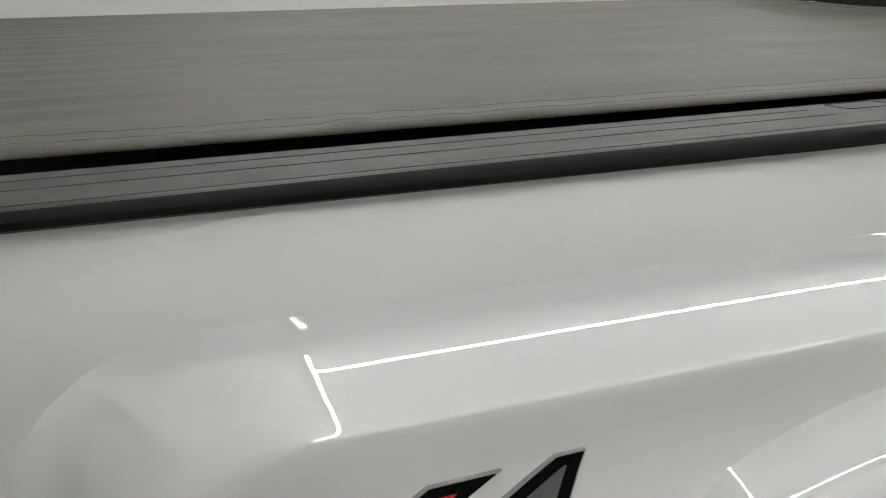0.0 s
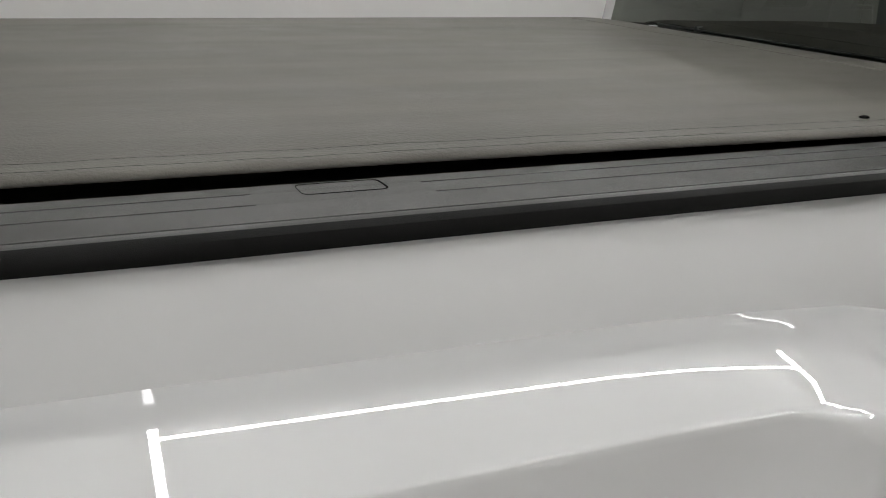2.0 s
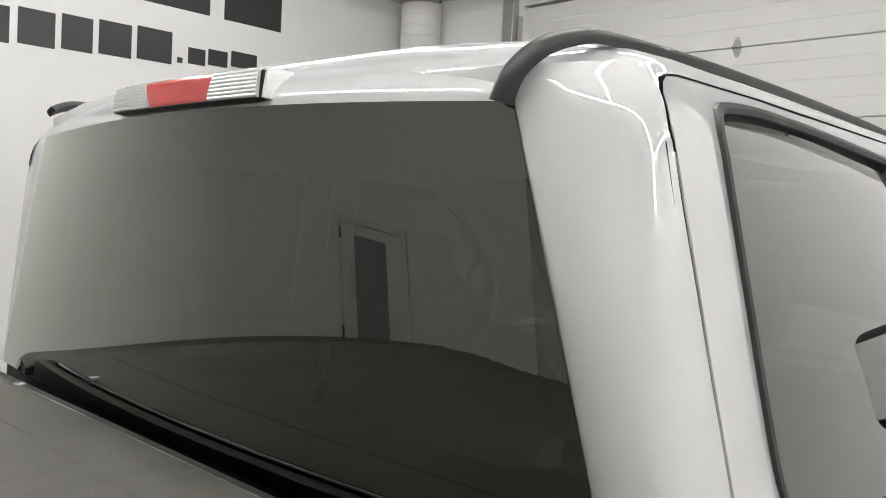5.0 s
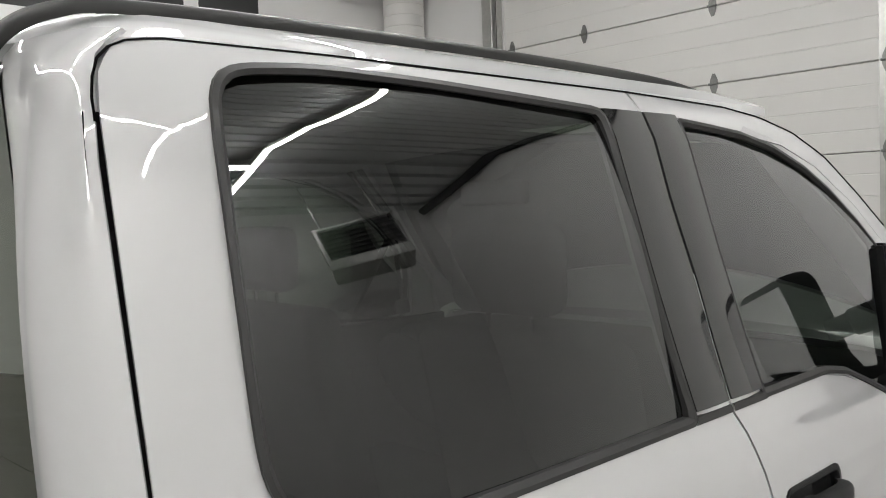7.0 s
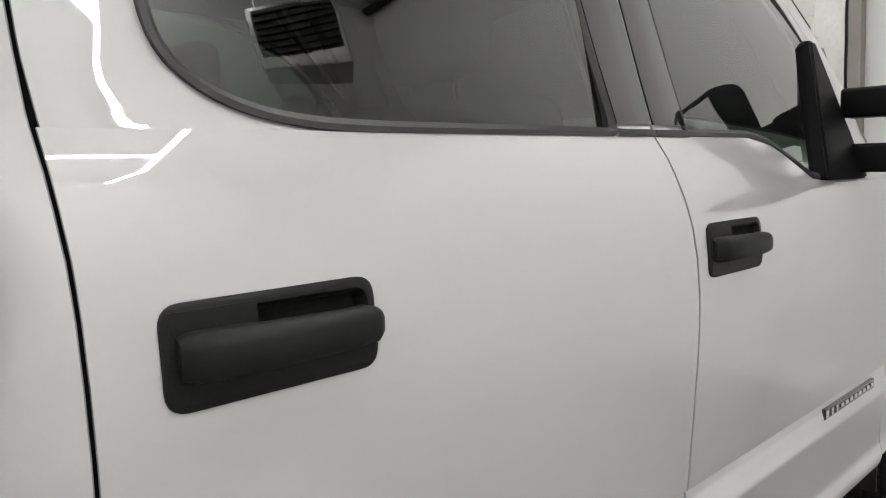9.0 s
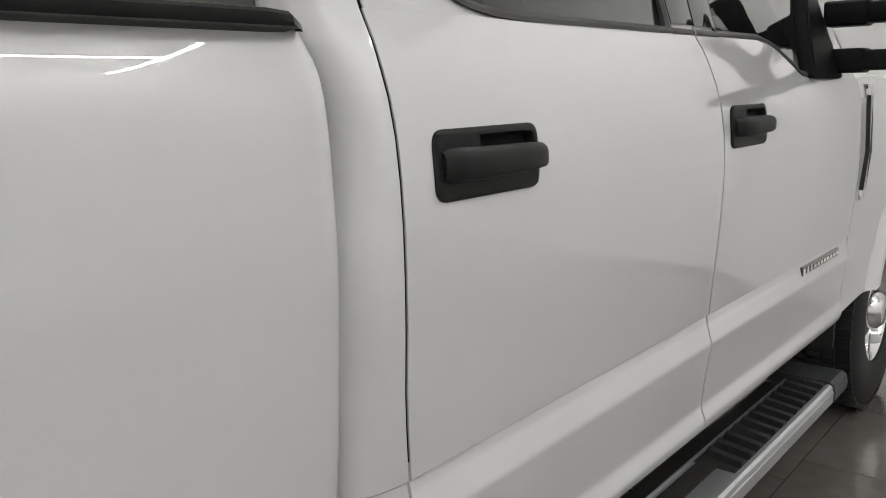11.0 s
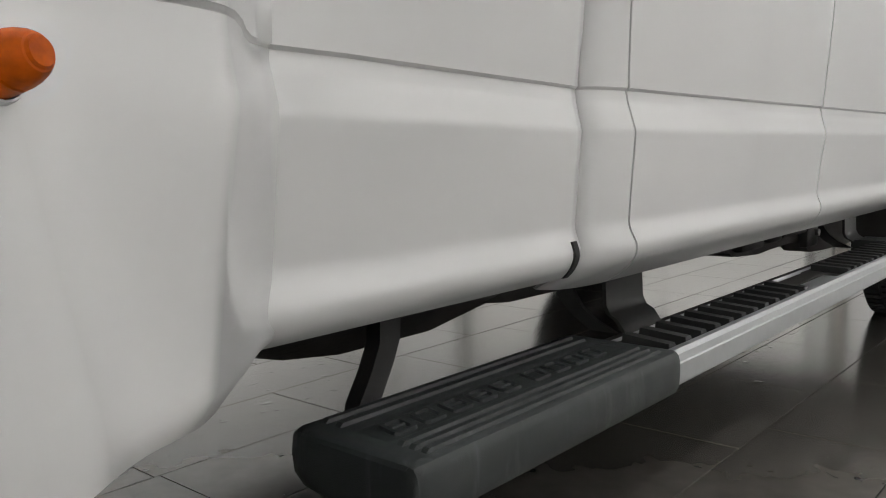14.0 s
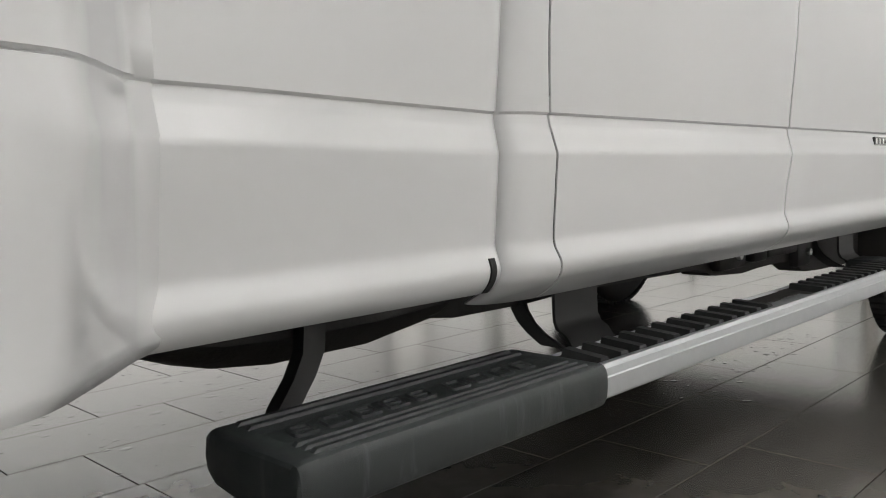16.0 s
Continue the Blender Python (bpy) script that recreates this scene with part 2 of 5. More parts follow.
def rings(bm, loops, closed=False):
    """A skin over loops of points of the same count."""
    vs = [[bm.verts.new(p) for p in loop] for loop in loops]
    n = len(vs[0])
    for a, b in zip(vs, vs[1:]):
        for i in range(n if closed else n - 1):
            j = (i + 1) % n
            bm.faces.new((a[i], a[j], b[j], b[i]))
    return vs


def hem(bm, d=(0, 0.014, 0)):
    """Fold the open edges of a sheet inwards, so that it has thickness."""
    es = [e for e in bm.edges if e.is_boundary]
    r = bmesh.ops.extrude_edge_only(bm, edges=es)
    vs = [g for g in r["geom"] if isinstance(g, bmesh.types.BMVert)]
    bmesh.ops.translate(bm, verts=vs, vec=d)
    return bm


def lerp(x, xs, ys):
    return float(np.interp(x, xs, ys))


def span(a, b, n):
    return [a + (b - a) * i / n for i in range(n + 1)]


def extrude_x(bm, prof, x0, x1, cap=True, xs=None):
    """A closed (y, z) outline drawn out along x."""
    xs = xs or [x0, x1]
    vs = rings(bm, [[(x, y, z) for y, z in prof] for x in xs], closed=True)
    if cap:
        bm.faces.new(list(reversed(vs[0])))
        bm.faces.new(vs[-1])
    return vs


def round_poly(pts, r, seg=4):
    """A closed 2D outline with its corners rounded by r (one number or one per corner)."""
    out = []
    n = len(pts)
    for i, p in enumerate(pts):
        rr = r[i] if isinstance(r, (list, tuple)) else r
        p, a, b = Vector(p), Vector(pts[i - 1]), Vector(pts[(i + 1) % n])
        da, db = (a - p), (b - p)
        ra, rb = min(rr, da.length * 0.49), min(rr, db.length * 0.49)
        s, e = p + da.normalized() * ra, p + db.normalized() * rb
        for k in range(seg + 1):
            t = k / seg
            out.append(tuple((1 - t) ** 2 * s + 2 * t * (1 - t) * p + t * t * e))
    return out


def resample(pts, n, closed=True):
    pts = [Vector(p) for p in pts]
    if closed:
        pts = pts + [pts[0]]
    acc = [0.0]
    for a, b in zip(pts, pts[1:]):
        acc.append(acc[-1] + (b - a).length)
    out = []
    for k in range(n):
        s = acc[-1] * k / (n if closed else n - 1)
        i = max(0, min(len(acc) - 2, int(np.searchsorted(acc, s, side="right")) - 1))
        f = (s - acc[i]) / max(1e-9, acc[i + 1] - acc[i])
        out.append(tuple(pts[i].lerp(pts[i + 1], min(1, max(0, f)))))
    return out


# ---------------------------------------------------------------- the room
def room():
    t = 0.15
    x0, x1, y0, y1 = WALL_REAR, WALL_FRONT, WALL_RIGHT, WALL_LEFT
    bm = bmesh.new()
    box(bm, (x0 - t, y0 - t, -0.12), (x1 + t, y1 + t, -0.012))
    floor = thing("floor", bm, GROUT, "shop floor of dark grout under grey porcelain tiles", "floor", kind="structure", smooth=False)
    bm = bmesh.new()
    # ribbed steel deck
    n = int((y1 - y0) / 0.2)
    xs, zs = [], []
    for i in range(n):
        a = y0 + i * (y1 - y0) / n
        w = (y1 - y0) / n
        for f, h in ((0, 0), (0.55, 0), (0.62, 0.04), (0.93, 0.04)):
            xs.append(a + f * w)
            zs.append(CEILING + h)
    xs.append(y1)
    zs.append(CEILING)
    rings(bm, [[(x0, y, z) for y, z in zip(xs, zs)], [(x1, y, z) for y, z in zip(xs, zs)]])
    hem(bm, (0, 0, 0.1))
    thing("ceiling", bm, CEILMAT, "grey ribbed steel deck ceiling of the shop", "ceiling", kind="structure", smooth=False)
    for name, lo, hi, label in (
            ("wall_right", (x0 - t, y0 - t, 0), (x1 + t, y0, CEILING), "plain white painted shop wall"),
            ("wall_left", (x0 - t, y1, 0), (x1 + t, y1 + t, CEILING), "white painted shop wall with a dark painted sign")):
        bm = bmesh.new()
        box(bm, lo, hi)
        thing(name, bm, WALLPAINT, label, "wall", kind="structure", smooth=False)
    bm = bmesh.new()
    r0, r1, rz = -.6, 2.2, 2.76
    box(bm, (x0 - t, y0, 0), (x0, r0, CEILING))
    box(bm, (x0 - t, r1, 0), (x0, y1, CEILING))
    box(bm, (x0 - t, r0, rz), (x0, r1, CEILING))
    box(bm, (x0 - .60, r0, 0), (x0 - .50, r1, rz))
    for a, b in ((r0 - .1, r0), (r1, r1 + .1)):
        box(bm, (x0 - .60, a, 0), (x0 - t, b, rz + .1))
    box(bm, (x0 - .60, r0, rz), (x0 - t, r1, rz + .1))
    thing("wall_rear", bm, WALLPAINT, "white painted rear wall with a deep door recess", "wall", kind="structure", smooth=False)
    # front wall with the opening of the overhead door
    d0, d1, dz = 1.36, 5.15, 4.10
    bm = bmesh.new()
    box(bm, (x1, -.25, 0), (x1 + t, d0, CEILING))
    # added block, out of view: a nearer white face for the flank to reflect
    box(bm, (4.3, y0, 0), (x1 + t, -.25, CEILING))
    box(bm, (x1, d1, 0), (x1 + t, y1, CEILING))
    box(bm, (x1, d0, dz), (x1 + t, d1, CEILING))
    thing("wall_front", bm, WALLPAINT, "white painted front wall round the overhead door, with an added unseen block for reflections", "wall", kind="structure", smooth=False)
    return floor, (d0, d1, dz)


FLOOR, DOORWAY = room()


def ceiling_lights():
    """LED tubes in a grid of rectangles under the deck."""
    z = CEILING - 0.12
    made = {}
    def tube(a, b):
        a, b = Vector(a), Vector(b)
        L = round((b - a).length, 3)
        if L not in made:
            lamp = empty("tube_light", (0, 0, 0), "white LED tube light hung under the steel deck", "light", "ceiling light grid")
            bm = bmesh.new()
            box(bm, (-L / 2, -0.024, 0.012), (L / 2, 0.024, 0.05), 0.006)
            part("housing", bm, STEEL, lamp)
            bm = bmesh.new()
            cyl(bm, (-L / 2 + 0.004, 0, 0.0), (L / 2 - 0.004, 0, 0.0), 0.019, 12)
            part("tube", bm, TUBE, lamp, "glowing white tube")
            for s in (-1, 1):
                bm = bmesh.new()
                cyl(bm, (s * L * 0.4, 0, 0.05), (s * L * 0.4, 0, 0.17), 0.003, 6)
                part("hanger", bm, STEEL, lamp)
            made[L] = lamp
            ob = lamp
            ob.matrix_basis = pose(*((a + b) / 2), 0, 0, math.degrees(math.atan2(b.y - a.y, b.x - a.x)))
        else:
            copy_thing(made[L], pose(*((a + b) / 2), 0, 0, math.degrees(math.atan2(b.y - a.y, b.x - a.x))))
    g = 0.012
    for y in (-2.7, .88, 4.6):
        for a, b in ((-1.6, .25), (.25, 2.1)) + (((2.1, 3.95),) if y > 4 else ()):
            tube((a + g, y, z), (b - g, y, z))
    ys = (-3.65, -2.7, -.85, .88, 2.74, 4.6)
    for x in (-1.6, 2.1):
        for a, b in zip(ys, ys[1:]):
            tube((x, a + g, z), (x, b - g, z))


ceiling_lights()


# ---------------------------------------------------------------- the truck
TRUCK = empty("pickup_truck", (0.5, YC, 0), "white crew cab pickup truck with a black soft bed cover", "pickup truck")
ZP = [.545, .56, .575, .59, .605, .622, .64, .66, .70, .76, .785, .80, .855, .862, .8635, .868, 1.0, 1.08, 1.15, 1.22, 1.28, 1.33, 1.38, 1.42, 1.45, 1.487]
YP = [.060, .030, .012, .000, -.006, -.007, .003, .009, .003, -.010, -.013, -.012, .003, .0047, .0047, -.0008, -.012, -.018, -.0215, -.0225, -.0205, -.016, -.007, .004, .014, .030]
ZU = [1.487, 1.50, 1.53, 1.60, 1.70, 1.95, 1.99, 2.02, 2.045, 2.08]
YU = [.030, .0345, .043, .0625, .088, .150, .165, .185, .207, .300]


def curve(z, zs, ys):
    """A smooth line through the points."""
    i = max(0, min(len(zs) - 2, int(np.searchsorted(zs, z)) - 1))
    def slope(k):
        if k == 0 or k == len(zs) - 1:
            return 0.0
        return (ys[k + 1] - ys[k - 1]) / (zs[k + 1] - zs[k - 1])
    h = zs[i + 1] - zs[i]
    t = min(1, max(0, (z - zs[i]) / h))
    a, b = slope(i) * h, slope(i + 1) * h
    return ys[i] * (2 * t ** 3 - 3 * t * t + 1) + a * (t ** 3 - 2 * t * t + t) + ys[i + 1] * (3 * t * t - 2 * t ** 3) + b * (t ** 3 - t * t)


# lower body: flute, ridge and rounded sill below the crease
ZL = [.545, .556, .568, .580, .590, .600, .608, .614, .620, .630, .640, .647, .653, .660, .690, .740, .770, .790, .796, .801, .807, .830, .855]
YL = [.060, .040, .022, .008, -.0012, -.0068, -.0094, -.0103, -.0098, -.0064, -.0026, -.0004, .0006, .0005, -.0018, -.0060, -.0086, -.0104, -.0110, -.0110, -.0094, -.003, .003]


def side_y(z):
    if z < .855:
        return curve(z, ZL, YL)
    return lerp(z, ZP, YP) if z <= 1.487 else lerp(z, ZU, YU)


def gap_a(z):
    return lerp(z, [.55, .64, .79, .866, .93, 1.0, 1.17, 1.29, 1.37, 1.45, 1.52, 1.90, 1.95, 1.985, 2.01, 2.03, 2.06], [.03, .006, .004, -.001, -.009, -.015, -.019, -.021, -.022, -.026, -.030, -.028, -.0245, -.0205, -.010, .010, .05])


def gap_b(z):
    return lerp(z, [.55, .64, .72, .79, .866, .95, 1.08, 1.2, 1.28, 1.36, 1.41, 1.45, 1.487], [1.0, .996, 1.0, 1.014, 1.018, 1.017, 1.018, 1.020, 1.014, 1.002, .988, .976, .960])


def gap_c(z):
    return lerp(z, [.55, .64, .72, .80, .866, .95, 1.05, 1.137, 1.3, 1.39, 1.42], [2.10, 2.16, 2.14, 2.17, 2.20, 2.20, 2.195, 2.185, 2.165, 2.155, 2.155])


def bed_y(z):
    if z < .850:
        return curve(z, ZL, YL) + .0202
    if z < .8665:
        return lerp(z, [.850, .852, .861, .8625, .8665], [.0221, .0225, .0246, .0246, .0190])
    return curve(z, [.8665, .93, 1.0, 1.08, 1.15, 1.22, 1.29, 1.345, 1.38, 1.395, 1.41, 1.43, 1.45, 1.466, 1.49], [.0190, .0125, .007, .001, -.0035, -.0065, -.0080, -.0085, -.0065, -.0037, .0006, .0082, .0172, .0250, .0375])


HANDLE_X = {"rear_door": (.043, .281), "front_door": (1.053, 1.275)}
HANDLE_Z = (1.243, 1.336)
ZS_LOW = sorted(set([z for z in ZP if z > .85] + span(.90, 1.44, 12) + [.545, .5525] + span(.56, .85, 58)))


def door_skin(x0, x1, mirrored, name, label, belt):
    """The lower skin of a door between two gaps, up to the belt line belt(x)."""
    bm = bmesh.new()
    g = 0.0030
    def fn(u, v):
        top = belt(x0(1.45) + (x1(1.45) - x0(1.45)) * v)
        z = u if u < 1.30 else 1.30 + (u - 1.30) / (1.487 - 1.30) * (top - 1.30)
        a, b = x0(z) + g, x1(z) - g
        return (a + (b - a) * v, side_y(z), z)
    zs = sorted(set(ZS_LOW + span(1.20, 1.35, 10)))
    hx = HANDLE_X[name]
    zs = sorted(set([z for z in zs if abs(z - HANDLE_Z[0] - .007) > .004 and abs(z - HANDLE_Z[1] + .007) > .004] + [HANDLE_Z[0] + .007, HANDLE_Z[1] - .007]))
    a, b = x0(1.276) + g, x1(1.276) - g
    hv = [(hx[0] + .007 - a) / (b - a), (hx[1] - .007 - a) / (b - a)]
    vs = [v for v in [0, .006, .02] + span(.04, .96, 60) + [.98, .994, 1] if min(abs(v - h) for h in hv) > .004]
    grid(bm, fn, zs, sorted(vs + hv))
    gone = [f for f in bm.faces if hx[0] + .009 < f.calc_center_median().x < hx[1] - .009 and HANDLE_Z[0] + .0075 < f.calc_center_median().z < HANDLE_Z[1] - .0075]
    bmesh.ops.delete(bm, geom=gone, context="FACES")
    hem(bm, (0, 0.02, 0))
    if mirrored:
        mirror(bm)
    return part(name, bm, PAINT, TRUCK, label, angle=20)


def flat_loop(pts, y_off=0.0):
    return [(x, side_y(z) + y_off, z) for x, z in pts]


BELT = 1.487
REAR_WIN = resample(round_poly([(.088, 1.80), (.081, 1.62), (.084, 1.575), (.100, 1.545), (.135, 1.518), (.185, 1.500), (.25, 1.490), (.34, 1.487), (.852, 1.487), (.825, 1.75), (.807, 2.004), (.646, 2.013), (.42, 2.024), (.25, 2.027), (.135, 2.016), (.102, 1.994), (.093, 1.95)],
                               [.05, .03, .02, .02, .03, .04, .04, .05, .004, .03, .012, .05, .05, .05, .02, .02, .03], 4), 120)


def offset_poly(pts, d):
    """Outline moved outwards by d (for a loop in x, z)."""
    n = len(pts)
    area = sum(pts[i][0] * pts[(i + 1) % n][1] - pts[(i + 1) % n][0] * pts[i][1] for i in range(n))
    s = 1 if area > 0 else -1
    out = []
    for i in range(n):
        a, p, b = Vector(pts[i - 1]), Vector(pts[i]), Vector(pts[(i + 1) % n])
        e1, e2 = (p - a).normalized(), (b - p).normalized()
        nn = (Vector((e1.y, -e1.x)) + Vector((e2.y, -e2.x)))
        nn.normalize()
        k = 1 / max(0.4, nn.dot(Vector((e1.y, -e1.x))))
        out.append(tuple(p + nn * d * s * k))
    return out


def cab_sides(mirrored):
    mk = (lambda b: mirror(b)) if mirrored else (lambda b: b)
    rear = door_skin(gap_a, gap_b, mirrored, "rear_door", "white painted rear door with a dark tinted window", lambda x: BELT)
    front_belt = lambda x: lerp(x, [1.345, 1.425, 1.52, 1.60, 1.70, 1.8], [1.487, 1.472, 1.430, 1.395, 1.388, 1.386])
    front = door_skin(gap_b, gap_c, mirrored, "front_door", "white painted front door with a black towing mirror", front_belt)
    # upper frame of the rear door
    rear_outer = [(-.022, BELT), (.956, BELT), (.946, 1.70), (.925, 1.85), (.917, 2.040), (.45, 2.046), (.09, 2.044), (.03, 2.036), (.002, 2.018), (-.016, 1.99), (-.022, 1.95), (-.027, 1.55)]
    start = lambda pts: sorted(range(len(pts)), key=lambda k: pts[k][0] + pts[k][1])[0]
    def spin(pts):
        k = start(pts)
        return pts[k:] + pts[:k]
    o, i = spin(resample(rear_outer, 160)), spin(resample(REAR_WIN, 160))
    bm = bmesh.new()
    L0, L2 = flat_loop(o), flat_loop(i, .004)
    L1 = flat_loop([((a[0] + b[0]) / 2, (a[1] + b[1]) / 2) for a, b in zip(o, i)])
    back = lambda loop, d: [(x, y + d, z) for x, y, z in loop]
    rings(bm, [back(L0, .02), L0, L1, L2, back(L2, .03)], closed=True)
    part("window_frame", mk(bm), PAINT, rear, angle=25)
    # front door frame, thin and white over the glass
    fwin = [(1.075, 1.489), (1.345, 1.489), (1.435, 1.474), (1.525, 1.436), (1.60, 1.402), (1.70, 1.393), (1.95, 1.390), (1.90, 1.60), (1.81, 1.705), (1.715, 1.785), (1.60, 1.862), (1.50, 1.912), (1.37, 1.956), (1.25, 1.98), (1.028, 1.998), (1.045, 1.75)]
    fouter = [(.964, BELT), (1.345, BELT), (1.425, 1.472), (1.52, 1.430), (1.60, 1.395), (1.70, 1.388), (2.12, 1.386), (1.98, 1.65), (1.87, 1.765), (1.76, 1.845), (1.63, 1.930), (1.50, 1.985), (1.38, 2.018), (1.25, 2.034), (.923, 2.044), (.952, 1.70)]
    o, i = spin(resample(fouter, 160)), spin(resample(fwin, 160))
    bm = bmesh.new()
    L0, L2 = flat_loop(o), flat_loop(i, .004)
    L1 = flat_loop([((a[0] + b[0]) / 2, (a[1] + b[1]) / 2) for a, b in zip(o, i)])
    rings(bm, [back(L0, .02), L0, L1, L2, back(L2, .03)], closed=True)
    part("window_frame", mk(bm), PAINT, front, angle=25)
    # panes
    for win, owner, m in ((REAR_WIN, rear, GLASS_DARK), (fwin, front, GLASS_LIGHT)):
        bm = bmesh.new()
        poly = resample(win, 120)
        z0, z1 = min(p[1] for p in poly), max(p[1] for p in poly)
        def xr(z):
            hit = []
            for a, b in zip(poly, poly[1:] + poly[:1]):
                if (a[1] - z) * (b[1] - z) <= 0 and a[1] != b[1]:
                    hit.append(a[0] + (z - a[1]) / (b[1] - a[1]) * (b[0] - a[0]))
            return min(hit), max(hit)
        def fn(u, v):
            z = z0 + 1e-3 + (z1 - z0 - 2e-3) * u
            a, b = xr(z)
            bow = -.017 * math.sin(math.pi * u) - .004 * math.sin(math.pi * v)
            return (a + (b - a) * v, side_y(z) + .016 + bow, z)
        grid(bm, fn, span(0, 1, 20), span(0, 1, 16))
        ob = part("window_pane", mk(bm), m, owner, "dark privacy glass" if m is GLASS_DARK else "lightly tinted glass")
        # rubber trim round the pane
        bm = bmesh.new()
        inner = resample(offset_poly(win, -.014), 150)
        outr = resample(win, 150)
        halfway = [((a[0] + b[0]) / 2, (a[1] + b[1]) / 2) for a, b in zip(inner, outr)]
        rings(bm, [flat_loop(inner, .016), flat_loop(inner, .003), flat_loop(halfway, -.003), flat_loop(outr, -.002), flat_loop(outr, .012)], closed=True)
        part("window_trim", mk(bm), TRIM, owner, "dark grey rubber window trim")
    # gloss black pillar covers either side of the door gap
    up = lambda z: lerp(z, [1.487, 1.70, 1.85, 2.04], [.960, .949, .928, .920])
    for owner, x0, x1 in ((rear, lambda z: lerp(z, [1.487, 1.75, 2.004], [.852, .825, .807]), lambda z: up(z) - .004),
                          (front, lambda z: up(z) + .004, lambda z: lerp(z, [1.489, 1.75, 1.998], [1.075, 1.045, 1.028]))):
        bm = bmesh.new()
        grid(bm, lambda u, v: (x0(u) + (x1(u) - x0(u)) * v, side_y(u) - .0035 - .002 * math.sin(math.pi * v), u), span(1.507, 2.002, 10), span(0, 1, 6))
        hem(bm, (0, .008, 0))
        part("pillar_cover", mk(bm), GLOSSBLACK, owner, "glossy black pillar cover")
    # belt molding that runs on under both windows
    for owner, a, b in ((rear, .846, .957), (front, .963, 1.081)):
        bm = bmesh.new()
        grid(bm, lambda u, v: (a + (b - a) * u, [.034, .0275, .028, .031, .040][v], [1.486, 1.4875, 1.493, 1.4985, 1.501][v]), span(0, 1, 4), range(5))
        part("belt_molding", mk(bm), TRIM, owner)
    # door handle
    for owner, key in ((rear, "rear_door"), (front, "front_door")):
        hx0, hx1 = HANDLE_X[key]
        hz0, hz1 = HANDLE_Z
        def rr(g, r):
            return round_poly([(hx0 + g, hz0 + g), (hx1 - g, hz0 + g), (hx1 - g, hz1 - g), (hx0 + g, hz1 - g)], r, 5)
        bm = bmesh.new()
        ys = lambda z: side_y(z)
        loops = []
        for g, r, dy in ((-.001, .022, .006), (-.001, .022, -.003), (.002, .021, -.005), (.009, .018, -.0045), (.012, .016, -.001), (.016, .014, .010), (.024, .010, .014)):
            loops.append([(x, ys(z) + dy, z) for x, z in rr(g, r)])
        vs = rings(bm, loops, closed=True)
        bm.faces.new(vs[-1])
        part("handle_bezel", mk(bm), PLASTIC, owner, "black plastic handle surround", angle=40)
        for px0, px1, pz0, pz1 in ((hx0 + .006, hx0 + .40 * (hx1 - hx0), hz0 + .0405, hz1 - .006), (hx0 + .006, hx1 - .006, hz0 + .006, hz0 + .040)):
            bm = bmesh.new()
            grid(bm, lambda u, v: (px0 + (px1 - px0) * v, ys(pz0 + (pz1 - pz0) * u) - .0052, pz0 + (pz1 - pz0) * u), span(0, 1, 6), span(0, 1, 4))
            hem(bm, (0, .012, 0))
            part("bezel_plate", mk(bm), PLASTIC, owner)
        bm = bmesh.new()
        L = hx1 - hx0
        loops = []
        for k, f in enumerate((-.0, .0, .02, .06, .12, .2, .35, .5, .65, .8, .9, .96, 1.0, 1.02, 1.02)):
            x = hx0 + .012 + (L - .020) * f
            out = lerp(f, [0, .06, .2, .4, .8, .96, 1.02], [-.012, -.026, -.033, -.036, -.036, -.032, -.022])
            hh = lerp(f, [0, .06, .2, .8, .96, 1.02], [.0205, .0225, .0225, .0205, .0185, .015])
            back = lerp(f, [0, .28, .33, .88, .93, 1.02], [.02, .02, -.012, -.014, .005, .005])
            zc = 1.290
            if k in (0, 14):
                hh *= .85
                out *= .8
            sec = [(out, -.6), (out, .35), (out + .003, .72), (out + .010, .96), (out + .016, 1.0), (back, .98), (back, -.98), (out + .014, -1.0), (out + .004, -.88)]
            loops.append([(x, side_y(zc) + y, zc + hh * z) for y, z in sec])
        vs = rings(bm, loops, closed=True)
        bm.faces.new(vs[0])
        bm.faces.new(vs[-1])
        part("door_handle", mk(bm), PLASTIC, owner, "black textured pull handle", angle=35)
    return rear, front


REAR_DOOR, FRONT_DOOR = cab_sides(False)
REAR_DOOR_L, FRONT_DOOR_L = cab_sides(True)


def roof_seals(mirrored):
    """The dark line between the door frames and the roof."""
    path = [(-.028, 1.94), (-.027, 1.965), (-.022, 1.988), (-.010, 2.010), (.014, 2.028), (.06, 2.0375), (.3, 2.042), (.92, 2.0405), (1.25, 2.0315), (1.38, 2.0155), (1.5, 1.984), (1.63, 1.929), (1.76, 1.845), (1.87, 1.765)]
    pts = resample(path, 90, closed=False)
    bm = bmesh.new()
    loops = []
    for k, p in enumerate(pts):
        d = (Vector(pts[min(k + 1, 89)]) - Vector(pts[max(k - 1, 0)])).normalized()
        wide = lerp(k, [0, 14, 24], [.0012, .0014, .0019])
        nx, nz = -d.y * wide, d.x * wide
        loops.append([(p[0] - nx, side_y(p[1] - nz) + .004, p[1] - nz), (p[0] - nx, side_y(p[1] - nz) - .0012, p[1] - nz),
                      (p[0] + nx, side_y(p[1] + nz) - .0012, p[1] + nz), (p[0] + nx, side_y(p[1] + nz) + .004, p[1] + nz)])
    rings(bm, loops)
    if mirrored:
        mirror(bm)
    part("roof_seal", bm, DARK, TRUCK, "black rubber seal over the doors")


roof_seals(False)
roof_seals(True)


